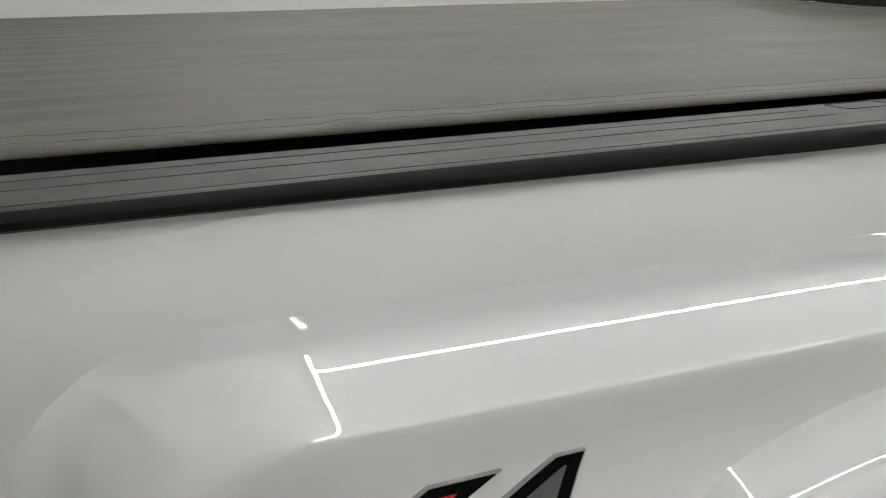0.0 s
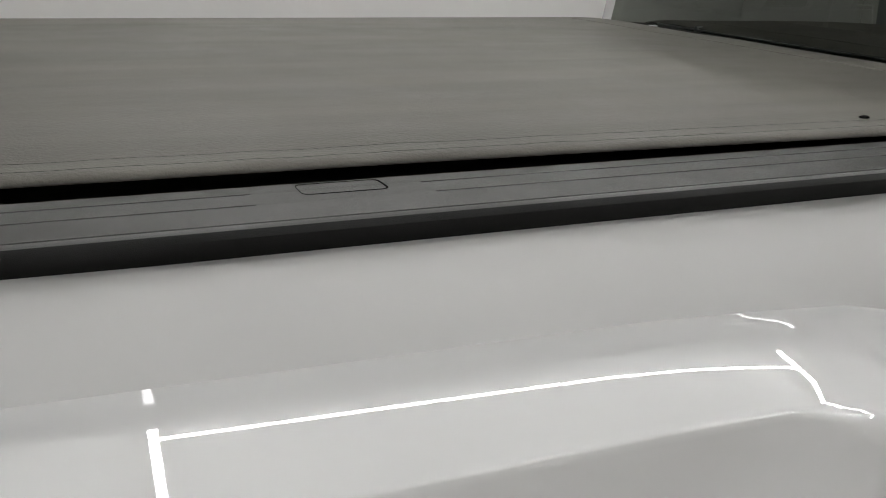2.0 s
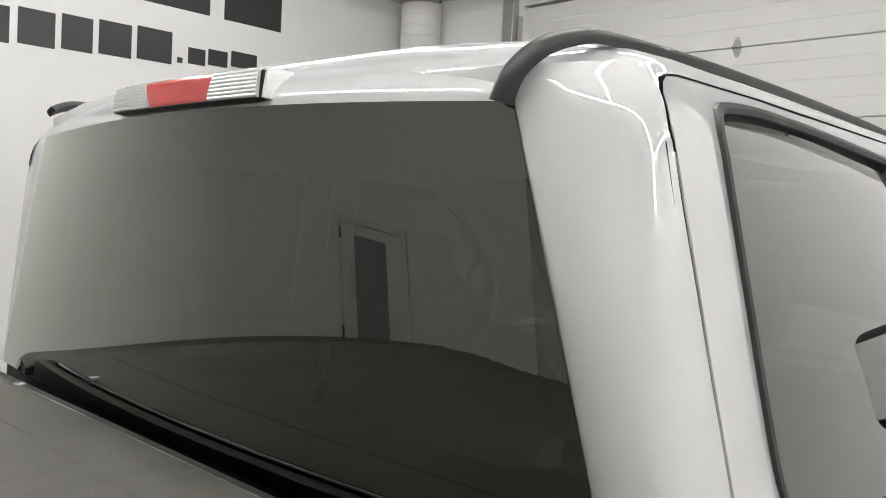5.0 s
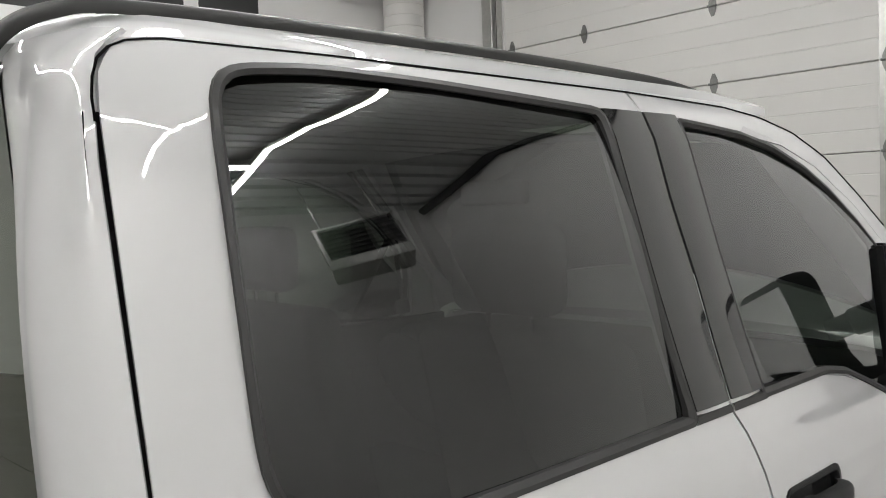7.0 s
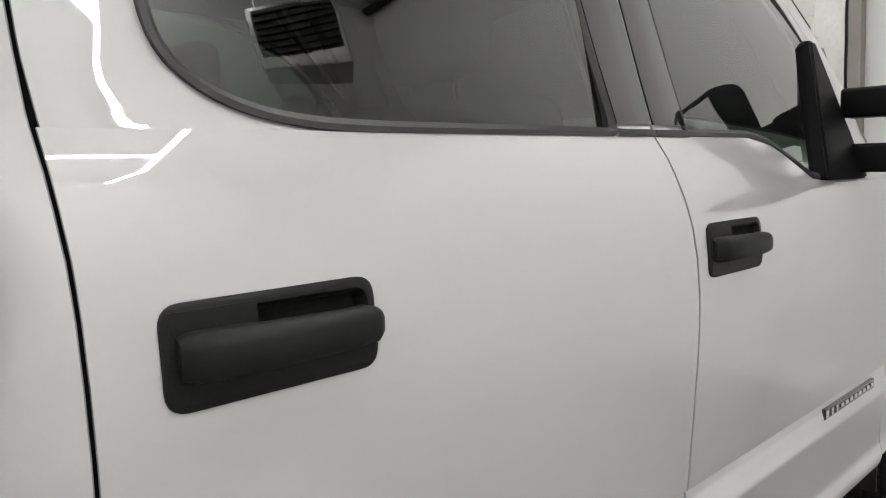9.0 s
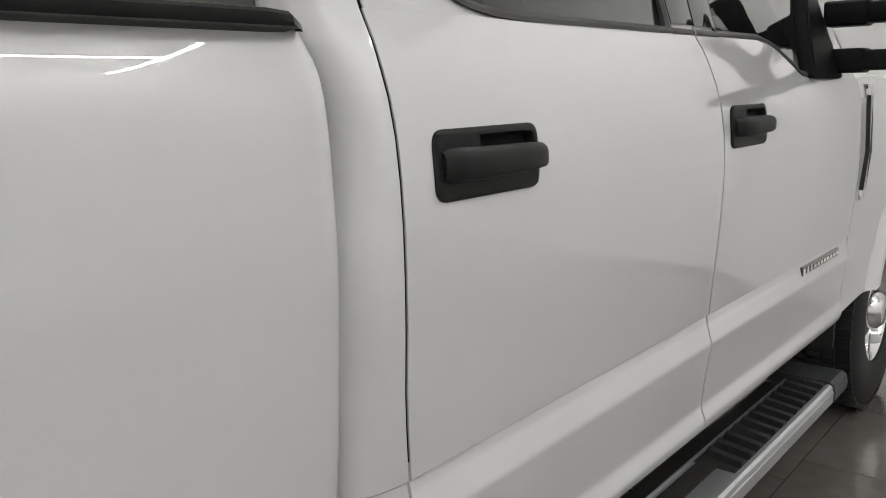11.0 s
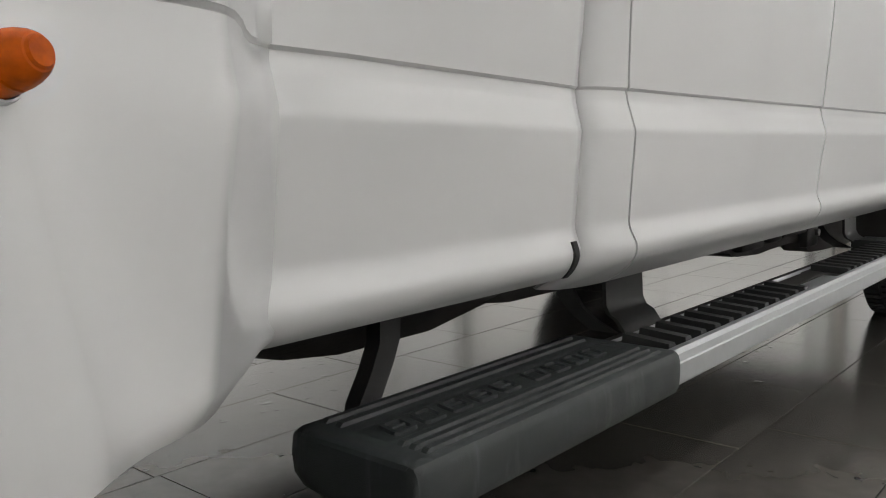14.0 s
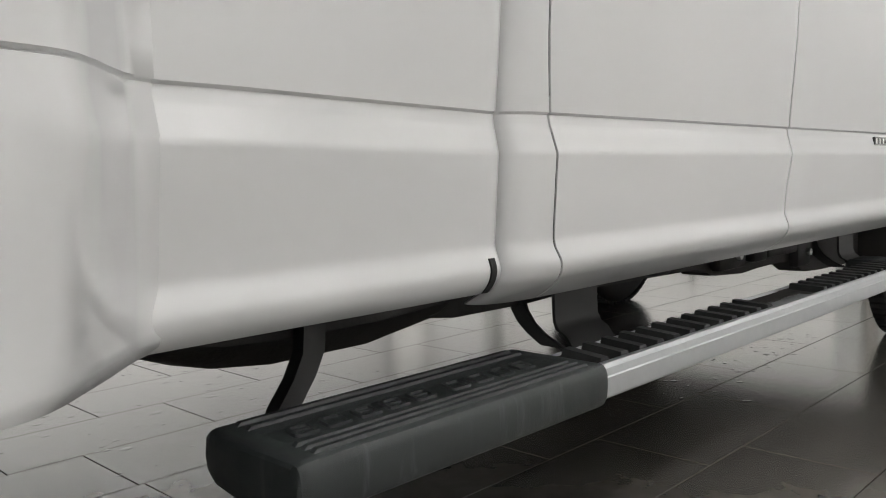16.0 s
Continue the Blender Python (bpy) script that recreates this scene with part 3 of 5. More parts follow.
def gap_shade_seals(mirrored):
    """Black rubber that closes each door gap from behind. Its near-black paints the gap's shade."""
    upper_b = lambda z: lerp(z, [1.487, 1.70, 1.85, 2.04], [.960, .949, .928, .920])
    if mirrored:
        return
    # set shallow and near-black, so the gaps read as deep shade
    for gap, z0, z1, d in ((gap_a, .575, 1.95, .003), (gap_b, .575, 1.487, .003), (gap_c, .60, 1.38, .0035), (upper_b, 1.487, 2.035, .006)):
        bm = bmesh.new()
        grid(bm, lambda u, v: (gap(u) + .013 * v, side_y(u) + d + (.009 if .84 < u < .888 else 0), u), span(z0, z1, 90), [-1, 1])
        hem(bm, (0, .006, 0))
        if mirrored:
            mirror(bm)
        part("gap_shade_seal", bm, DARK, REAR_DOOR_L if mirrored else REAR_DOOR, "black rubber door seal with the shade of the gap in its colour")


gap_shade_seals(False)
gap_shade_seals(True)


def cab_corner(mirrored):
    """The cab's rear corner, from the door gap round to the rear window."""
    bm = bmesh.new()
    zs = ZS_LOW + [1.50, 1.55, 1.6, 1.65, 1.7, 1.75, 1.8, 1.85, 1.9, 1.93, 1.95, 1.97, 1.985, 1.997, 2.01, 2.02, 2.03, 2.045]
    def edge(z):          # the border of the rear window, or of the bare corner below it
        if z < 1.42:
            return (lerp(z, [1.2, 1.42], [-.098, -.075]), .055 + max(0, side_y(z)) + lerp(z, [1.2, 1.42], [0, .09]))
        return (lerp(z, [1.42, 1.45, 2.0, 2.03, 2.045], [-.070, -.072, -.054, -.050, -.040]), lerp(z, [1.42, 1.45, 1.55, 2.0, 2.045], [.160, .166, .190, .342, .350]))
    def fn(u, v):
        z = u
        a = (gap_a(z) - .003, side_y(z))
        e = edge(z)
        if mirrored and z > 1.42:
            e = (e[0] + .02, e[1] - .026)
        c = (e[0] + (lerp(z, [1.36, 1.46, 1.9, 2.03], [-.004, .015, .015, .02]) if mirrored else curve(z, [1.30, 1.36, 1.46, 1.60, 1.72, 1.80, 1.88, 1.95, 2.0, 2.045], [-.004, -.010, -.078, -.086, -.084, -.074, -.054, -.030, -.006, .018])), a[1] + lerp(z, [1.36, 1.46, 1.9, 2.03], [.006, .018, .018, .004]))
        x = (1 - v) ** 2 * a[0] + 2 * v * (1 - v) * c[0] + v * v * e[0]
        y = (1 - v) ** 2 * a[1] + 2 * v * (1 - v) * c[1] + v * v * e[1]
        return (x, y, z)
    grid(bm, fn, zs, span(0, 1, 14))
    hem(bm, (.01, 0.012, 0))
    if mirrored:
        mirror(bm)
    part("cab_corner", bm, PAINT, TRUCK, angle=22)


cab_corner(False)
cab_corner(True)


def roof():
    xs = [-.052, -.045, -.03, -.01, 0.03, .08, .15, .3, .6, .9, 1.15, 1.3, 1.38, 1.43, 1.46]
    bm = bmesh.new()
    def fn(u, v):
        x = u
        back = lerp(x, [-.052, -.045, -.03, -.01, .03, .08], [.0, .25, .50, .72, .92, 1.0])
        front = lerp(x, [1.15, 1.3, 1.38, 1.46], [1.0, .92, .78, .5])
        ye = lerp(x, [-.052, -.03, 0, .05, .12], [.350, .330, .290, .225, .207])
        y = ye + v * (2 * YC - 2 * ye)
        s = abs(v - .5) * 2
        edge = lerp(s, [0, .6, .85, .93, .97, 1.0], [2.118, 2.110, 2.093, 2.080, 2.064, 2.044])
        return (x, y, 2.044 + (edge - 2.044) * (back if x < .5 else front))
    grid(bm, fn, xs, [0, .008, .015, .03, .05, .075, .11, .16, .22, .3, .4, .5, .6, .7, .78, .84, .89, .925, .95, .97, .985, .992, 1])
    hem(bm, (0, 0, -.02))
    part("roof", bm, PAINT, TRUCK, "white painted roof")
    for m in (False, True):
        bm = bmesh.new()
        knots = [(-.076, .345, 1.996), (-.070, .334, 2.030), (-.045, .318, 2.060), (-.005, .302, 2.078), (.06, .286, 2.086), (.3, .274, 2.090), (.7, .270, 2.090), (1.1, .270, 2.084), (1.32, .270, 2.062), (1.50, .262, 2.010), (1.75, .225, 1.880)]
        knots = knots[2:] if m else knots
        ts = list(range(len(knots)))
        pts = [tuple(curve(t, ts, [p[i] for p in knots]) for i in range(3)) for t in span(0, len(knots) - 1, 60)]
        loops = []
        for k, p in enumerate(pts):
            w = lerp(k, [0, 14, 24], [.015, .014, .010])
            p = Vector(p)
            d = (Vector(pts[min(k + 1, len(pts) - 1)]) - Vector(pts[max(k - 1, 0)])).normalized()
            up = Vector((lerp(k, [0, 12, 24], [-.9, -.5, 0]), -.45, 1)).normalized()
            side = d.cross(up).normalized()
            up = side.cross(d)
            loops.append([p + side * (w * c) + up * (.009 * s) for c, s in ((-1, -.6), (-.9, .5), (-.5, 1), (.5, 1), (.9, .5), (1, -.6))])
        vs = rings(bm, loops, closed=True)
        bm.faces.new(vs[0])
        bm.faces.new(vs[-1])
        if m:
            mirror(bm)
        part("roof_molding", bm, TRIM, TRUCK, "dark grey rubber drip molding", angle=75)


roof()


def rear_window():
    bm = bmesh.new()
    def fn(u, v):
        s = 2 * v - 1
        z = 1.452 + (2.000 + .016 * (1 - s * s) - 1.452) * u
        half = lerp(z, [1.45, 1.55, 2.0], [YC - .166, YC - .190, YC - .342])
        x = lerp(z, [1.45, 2.0], [-.074, -.056]) - .050 * (1 - s * s) * (.75 + .25 * u)
        return (x, YC + half * s + .022 * max(0, s) ** 2, z)
    grid(bm, fn, span(0, 1, 14), span(0, 1, 30))
    ob = part("rear_window", bm, GLASS_REAR, TRUCK, "dark privacy rear window glass")
    bm = bmesh.new()
    def fn2(u, v):
        z = 2.000 + .075 * u
        s = 2 * v - 1
        half = lerp(u, [0, 1], [YC - .342, YC - .34])
        x = -.056 - .050 * (1 - s * s) + .05 * u * u
        return (x, YC + half * s, z - u * .02 * s * s + .016 * (1 - s * s) * (1 - u))
    grid(bm, fn2, span(0, 1, 6), span(0, 1, 30))
    part("roof_header", bm, PAINT, TRUCK)


rear_window()


# ---- bed
def crease_lift(x, z):
    """The crease of the bed side rises and leans out a little towards the rear fender."""
    return lerp(x, [-.69, -.15], [1, 0]) * lerp(z, [.62, .80, .88, 1.10], [0, 1, 1, 0])


def bed_side(mirrored):
    bm = bmesh.new()
    zs = sorted(set([.576, .5785, .581, .584] + span(.588, .845, 52) + [.852, .861, .8625, .8665, .9, .95, 1.0, 1.05, 1.1, 1.15, 1.2, 1.25, 1.3, 1.33, 1.36, 1.38, 1.40, 1.412, 1.424, 1.434, 1.442, 1.45, 1.456, 1.461, 1.466]))
    xs = [-2.62, -2.61, -2.55, -2.4, -2.2, -1.8, -1.4, -1.0, -.8, -.6, -.5, -.4, -.3, -.22, -.18, -.15, -.135, -.126, -.122, -.121]
    def fn(u, v):
        y = bed_y(u)
        x = v
        y += lerp(x, [-.18, -.15, -.135, -.126, -.122, -.121], [0, .0, .002, .006, .014, .03])
        x += lerp(u, [.80, .88, 1.2, 1.42, 1.456], [.008, .014, .014, .002, -.008]) if v > -.3 else 0
        k = crease_lift(v, u)
        return (x, y - .014 * k, u + .0125 * k)
    grid(bm, fn, zs, xs)
    hem(bm, (0, .02, 0))
    if mirrored:
        for v in bm.verts:
            v.co.z -= lerp(v.co.z, [1.3, 1.45], [0, .022])
        mirror(bm)
    side = part("bed_side", bm, PAINT, TRUCK, "white painted side of the truck bed", angle=20)
    # rail cap
    bm = bmesh.new()
    prof = [(.012, 1.457), (-.003, 1.4582), (-.004, 1.464), (-.001, 1.472), (.005, 1.4765)]
    top = lambda y: 1.4778 - .065 * (y - .012)
    for y in (.014, .070, .110):
        prof += [(y - .0016, top(y)), (y - .0006, top(y) - .002), (y + .0006, top(y) - .002), (y + .0016, top(y))]
    prof += [(.140, top(.140)), (.147, 1.4655), (.148, 1.44), (.05, 1.43)]
    loops = []
    for x in (-2.62, -2.4, -1.6, -1.524, -1.520, -1.368, -1.364, -.9, -.72, -.60, -.4, -.25, -.19, -.16, -.140):
        k = lerp(x, [-.25, -.14], [0, 1])
        lift = lerp(x, [-2.4, -1.6], [.008, 0])
        prof_x = [(y, z + (lift if z < 1.4655 and y < .02 else 0)) for y, z in prof]
        loops.append([(x + (y - .0) * .10 * k, y + lerp(x, [-.19, -.16, -.14], [0, .002, .012]) * (1 if y < .03 else 0), z - lerp(x, [-.19, -.16, -.14], [0, .002, .010]) * (1 if z > 1.46 else 0)) for y, z in [(y, max(z, top(y)) if .05 < y < .12 and (-1.522 < x < -1.366 or x > -.65) and z > 1.45 else z) for y, z in prof_x]])
    vs = rings(bm, loops, closed=True)
    bm.faces.new(vs[0])
    bm.faces.new(vs[-1])
    if mirrored:
        for v in bm.verts:
            v.co.z -= .022
        mirror(bm)
    # outward face of the cap gets the darker copy, as painted shade
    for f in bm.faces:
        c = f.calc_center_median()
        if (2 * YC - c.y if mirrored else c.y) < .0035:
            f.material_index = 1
    cap = part("rail_cap", bm, [RAILCAP, LIP_SHADE], side, "black textured plastic bed rail cap")
    return side


BED_SIDE = bed_side(False)
bed_side(True)


# cross-section of the fender: a sloping top, a tight edge, then a hollow shoulder that runs out to the lip
FENDER_OUT = [0, .02, .05, .08, .11, .15, .30, .44, .548, .560, .568, .573, .578, .590, .610, .65, .74, .87, 1.0]
FENDER_DROP = [0, .0050, .0130, .0214, .0302, .0427, .0959, .1561, .2100, .2165, .2240, .2340, .27, .36, .48, .64, .78, .89, 1.0]
FENDER_OUT_FRONT = [-.012, .0, .05, .09, .12, .155, .30, .46, .60, .66, .69, .708, .725, .742, .763, .79, .835, .90, 1.0]
FENDER_LOW = 1.152


def dually_fender(mirrored):
    """The wide rear fender over the twin wheels, swelling out of the bed side."""
    XW = -1.44
    out = [(lerp(z, [.575, .60, .66], [-.704, -.702, -.691]), z) for z in span(.575, .855, 28)]
    out += [(-.689, .8605), (-.689, .8620), (-.689, .8640), (-.689, .8665), (-.689, .90), (-.688, .98), (-.689, 1.06), (-.689, 1.12), (-.690, 1.165),
           (-.697, 1.192), (-.717, 1.217), (-.755, 1.248), (-.80, 1.281), (-.845, 1.310), (-.89, 1.334), (-.955, 1.347)]
    out += [(x, lerp(x, [-2.2, -1.2, -1.09, -.96], [1.3755, 1.3615, 1.356, 1.348])) for x in span(-1.05, -2.2, 16)]
    out += [(-2.25, 1.368), (-2.28, 1.355), (-2.31, 1.332), (-2.335, 1.30), (-2.35, 1.25), (-2.352, 1.18), (-2.352, 1.0), (-2.352, .8), (-2.35, .6), (-2.35, .575)]
    n = len(out)
    H = .205
    loops = []
    def arch(k):
        """The matching place on the wheel opening."""
        x, z = out[k]
        up = math.asin(min(.86, max(.072, (z - .52) / .593)))
        if x > -.6905 or z < 1.16 and x > -1:
            a = up
        elif z < 1.3 and x < -2:
            a = math.pi - up
        else:
            a = math.pi * lerp(x, [-2.3, -.69], [.66, .34])
        return Vector((XW + (.29 if math.cos(a) > 0 else .36) * math.cos(a), .52 + .593 * math.sin(a)))
    xr, zt = -2.352 + .28, FENDER_LOW
    fold = lambda z: lerp(z, [.575, .61, .70, .83, 1.0, 1.2, 1.3], [-1.0, -1.003, -1.028, -1.058, -1.085, -1.11, -1.11])
    FF = [0, .014, .066, .103, .1275, .152, .228, .302, .377, .423, .460, .505, .556, .626, .706, .778, .85, .92, 1.0]
    FF_LOW = [0, .014, .066, .103, .130, .161, .29, .45, .585, .648, .683, .705, .726, .748, .773, .803, .85, .912, 1.0]
    for s_top, s_front, ft, ff_high, ff_low in zip(FENDER_OUT, FENDER_OUT_FRONT, FENDER_DROP, FF, FF_LOW):
        loop = []
        for k, p in enumerate(out):
            inx, inz = min(max(p[0], xr), fold(p[1])), min(p[1], zt)
            s = s_front + (s_top - s_front) * (lerp(p[0], [-1.1, -.95], [1, 0]) if p[1] > 1.16 else 0)
            hh = H * s * (1 - .07 * lerp(s, [.55, 1], [0, 1]) * (lerp(p[1], [.575, .76], [1, 0]) if p[0] > -1 else 0))
            ff = ff_low + (ff_high - ff_low) * lerp(p[1], [.575, .80], [.3, 1])
            ft_x = ft * lerp(ft, [0, .26, .5], [1, 1, 0]) * (lerp(p[0], [-2.1, -1.7, -1.45, -1.2, -.95], [.90, .93, .90, .865, .84]) - 1) + ft
            if .8615 < p[1] < .8645 and p[0] > -1:
                hh -= .0055 * min(1, s * 3)
            k_up = crease_lift(-.69, p[1]) if p[0] > -1 else 0
            loop.append((p[0] + (inx - p[0]) * ff, (bed_y(lerp(p[1], [.575, .60, .645], [.575, .625, .645]) if p[1] < .645 and p[0] > -1 else min(p[1], 1.40)) + .004 - .014 * k_up) * (1 - s) - hh, p[1] + (inz - p[1]) * ft_x + .0125 * k_up))
        loops.append(loop)
    last = loops[-1]
    for f, dy in ((.05, .0), (.16, -.022), (.3, -.030), (.5, -.032), (.75, -.034), (.9, -.036), (1.0, -.034)):
        loop = []
        for k, p in enumerate(last):
            q = Vector((p[0], p[2])).lerp(arch(k), f)
            loop.append((q.x, p[1] + dy * lerp(q.y, [.7, 1.1], [.5, 1]), q.y))
        loops.append(loop)
    loops.append([(p[0], p[1] + .05, p[2]) for p in loops[-1]])
    bm = bmesh.new()
    rings(bm, loops)
    # the swelling round the wheel arch: a ledge that springs from the hollow, then falls away outwards
    RS = [.853, .848, .843, .838, .833, .828, .824, .82, .81, .80, .79, .775, .76, .74, .72, .70, .68]
    OS = [.095, .110, .124, .138, .151, .161, .1675, .1730, .1825, .1900, .1960, .2030, .2085, .2145, .2190, .2220, .2235]
    def swell(a, k):
        r, o = RS[k], OS[k]
        x, z = -1.55 + r * math.cos(a), .43 + r * math.sin(a)
        sink = lerp(x, [-2.02, -1.80, -1.30, -1.08], [.05, 0, 0, .06])
        return (x, -(o - sink), z)
    grid(bm, swell, [radians(d) for d in span(50, 132, 60)], range(len(RS)))
    if mirrored:
        mirror(bm)
    return part("rear_fender", bm, PAINT, TRUCK, "wide white painted fender over the twin rear wheels", angle=55)


FENDER = dually_fender(False)
dually_fender(True)


def tonneau():
    bm = bmesh.new()
    x0, x1 = -2.56, -.172
    flare = lambda x: lerp(x, [-2.4, -1.7, -1.3, -.75, -.2], [-.016, -.005, 0, .018, .052])   # the hem runs closer to the rail towards the cab
    prof_y = [.198, .197, .199, .205, .214, .226, .240, .262] + span(.30, YC, 56)
    prof_z = [1.4655, 1.4675, 1.4715, 1.4740, 1.4752, 1.4758, 1.4766, 1.4790] + [lerp(y, [.30, .36, .45, .6, .8, YC], [1.4805, 1.4812, 1.4816, 1.482, 1.4822, 1.4824]) for y in span(.30, YC, 56)]
    ys = prof_y + [2 * YC - y for y in reversed(prof_y[:-1])]
    zs = prof_z + list(reversed(prof_z[:-1]))
    xs = [x0, x0 + .01] + span(-2.5, -.3, 110) + [-.27, -.25, -.235, -.215, -.195, -.182, x1]
    def fn(u, v):
        i = v
        x, y, z = u, ys[i], zs[i]
        y -= flare(x) * lerp(ys[i], [.198, .30, .8], [1, .8, 0])
        w = noise.noise(Vector((x * 1.2, y * 3.5, 0))) * .0022 + noise.noise(Vector((x * 4, y * 6, 3))) * .0010
        rip = lerp(x, [-2.5, -2.2, -1.9], [1, .8, 0]) * .0030 * math.sin(y * 75 + 2 * noise.noise(Vector((x * 3, y * 2, 5))))
        inner = 1 if 8 <= i <= len(ys) - 9 else 0
        puck = noise.noise(Vector((x * 30, 1.3, y * 9))) * .0028 * (1 if i in (3, 4, 5, 6) else 0) * lerp(x, [-2.1, -1.7, -.75, -.45], [1.5, .4, .4, 2.2])
        end = lerp(x, [-.25, -.22, -.19, x1], [0, .001, .004, .010])
        sag = lerp(x, [-.6, -.4, -.26], [0, .006, .0]) * inner
        return (x, y, z + (w + rip) * inner + puck - end - sag)
    grid(bm, fn, xs, list(range(len(ys))))
    hem(bm, (0, .02, -.004))
    cover = part("tonneau_cover", bm, VINYL, TRUCK, "black soft vinyl roll-up bed cover with stitched hem", angle=60)
    n = len(ys)
    for row in (4, 6, n - 7, n - 5):
        bm = bmesh.new()
        line = [Vector(fn(x, row)) for x in xs[2:-4]]
        rings(bm, [[p + Vector((0, -.0004, -.001)), p + Vector((0, -.0002, .0003)), p + Vector((0, .0002, .0003)), p + Vector((0, .0004, -.001))] for p in line])
        part("stitching", bm, BRACKET, cover, "dark stitched seam", smooth=False)
    bm = bmesh.new()
    line = [Vector(fn(-.305, i)) for i in range(8, n - 8)]
    rings(bm, [[p + Vector((-.003, 0, -.001)), p + Vector((-.0012, 0, .0012)), p + Vector((.0012, 0, .0012)), p + Vector((.003, 0, -.001))] for p in line])
    part("front_seam", bm, VINYL, cover, "welded seam across the front")
    bm = bmesh.new()
    box(bm, (-.1715, .235, 1.4655), (-.1675, 2 * YC - .30, 1.4705), .001, 1)
    part("front_bar", bm, ALU, cover, "thin bright metal front edge")
    # closed body of the bed under the cover
    bm = bmesh.new()
    box(bm, (-2.60, .15, .62), (-.16, 2 * YC - .15, 1.40))
    part("bed_box", bm, UNDER, TRUCK, smooth=False)
    bm = bmesh.new()
    box(bm, (-.166, .16, 1.42), (-.138, 2 * YC - .19, 1.463), .003)
    part("front_rail", bm, UNDER, cover, "black front rail")
    for y in (.405, 1.500):
        bm = bmesh.new()
        box(bm, (-.188, y - .008, 1.462), (-.166, y + .008, 1.4790), .002)
        part("clip", bm, ALU, cover, "bright metal clip")
    bm = bmesh.new()
    bmesh.ops.create_uvsphere(bm, u_segments=14, v_segments=8, radius=.0075, matrix=Matrix.Translation((-.715, .232, 1.4785)) @ Matrix.Diagonal((1, .7, .3, 1)))
    part("snap", bm, DARK, cover, "small dark snap fastener")
    return cover


tonneau()


def brake_lamp():
    """The high lamp over the rear window: clear ends and a red middle."""
    yc, w = 1.010, .478
    def sx(y):
        s = (y - YC) / (YC - .35)
        return -.056 - .050 * (1 - s * s) + .010
    bm = bmesh.new()
    def ring(y, g):
        x = sx(y)
        return [(x + .02, y, 2.018 + g), (x - .020 + g, y, 2.019 + g), (x - .027 + g, y, 2.024), (x - .021 + g, y, 2.068 - g), (x - .014 + g, y, 2.072 - g), (x + .03, y, 2.072 - g)]
    ys = span(yc - w / 2, yc + w / 2, 16)
    vs = rings(bm, [ring(y, .004 if i in (0, 16) else 0) for i, y in enumerate(ys)], closed=True)
    bm.faces.new(vs[0])
    bm.faces.new(vs[-1])
    lamp = part("brake_lamp", bm, PLASTIC, TRUCK, "high brake lamp with red and clear lenses")
    def lens(y0, y1, y0t, y1t, name, material, label, ribs):
        bm = bmesh.new()
        def fn(u, v):
            t = v
            y = (y0 + (y1 - y0) * u) * (1 - t) + (y0t + (y1t - y0t) * u) * t
            z = 2.0245 + .0445 * t
            bulge = .0035 * math.sin(math.pi * t) ** .5
            rib = .0012 * abs(math.sin(t * math.pi * 7)) if ribs else 0
            return (sx(y) - .0265 + .006 * t - bulge - rib, y, z)
        grid(bm, fn, span(0, 1, 10), span(0, 1, 56 if ribs else 14))
        hem(bm, (.008, 0, 0))
        part(name, bm, material, lamp, label, angle=50)
    for y, d in ((yc - w / 2, -1), (yc + w / 2, 1)):
        bm = bmesh.new()
        vs = rings(bm, [[(a, y, c) for a, b, c in ring(y, .003)], [(a, y + d * .004, c) for a, b, c in ring(y, .004)]], closed=True)
        bm.faces.new(vs[-1])
        bm.faces.new(vs[0])
        part("lens_end", bm, CLEARLENS, lamp, "clear lens end")
    lens(.778, .908, .782, .898, "clear_lens", CLEARLENS, "ribbed clear lens", True)
    lens(.910, 1.090, .900, 1.120, "red_lens", REDLENS, "red lens", False)
    lens(1.092, 1.243, 1.122, 1.240, "clear_lens", CLEARLENS, "ribbed clear lens", True)


brake_lamp()


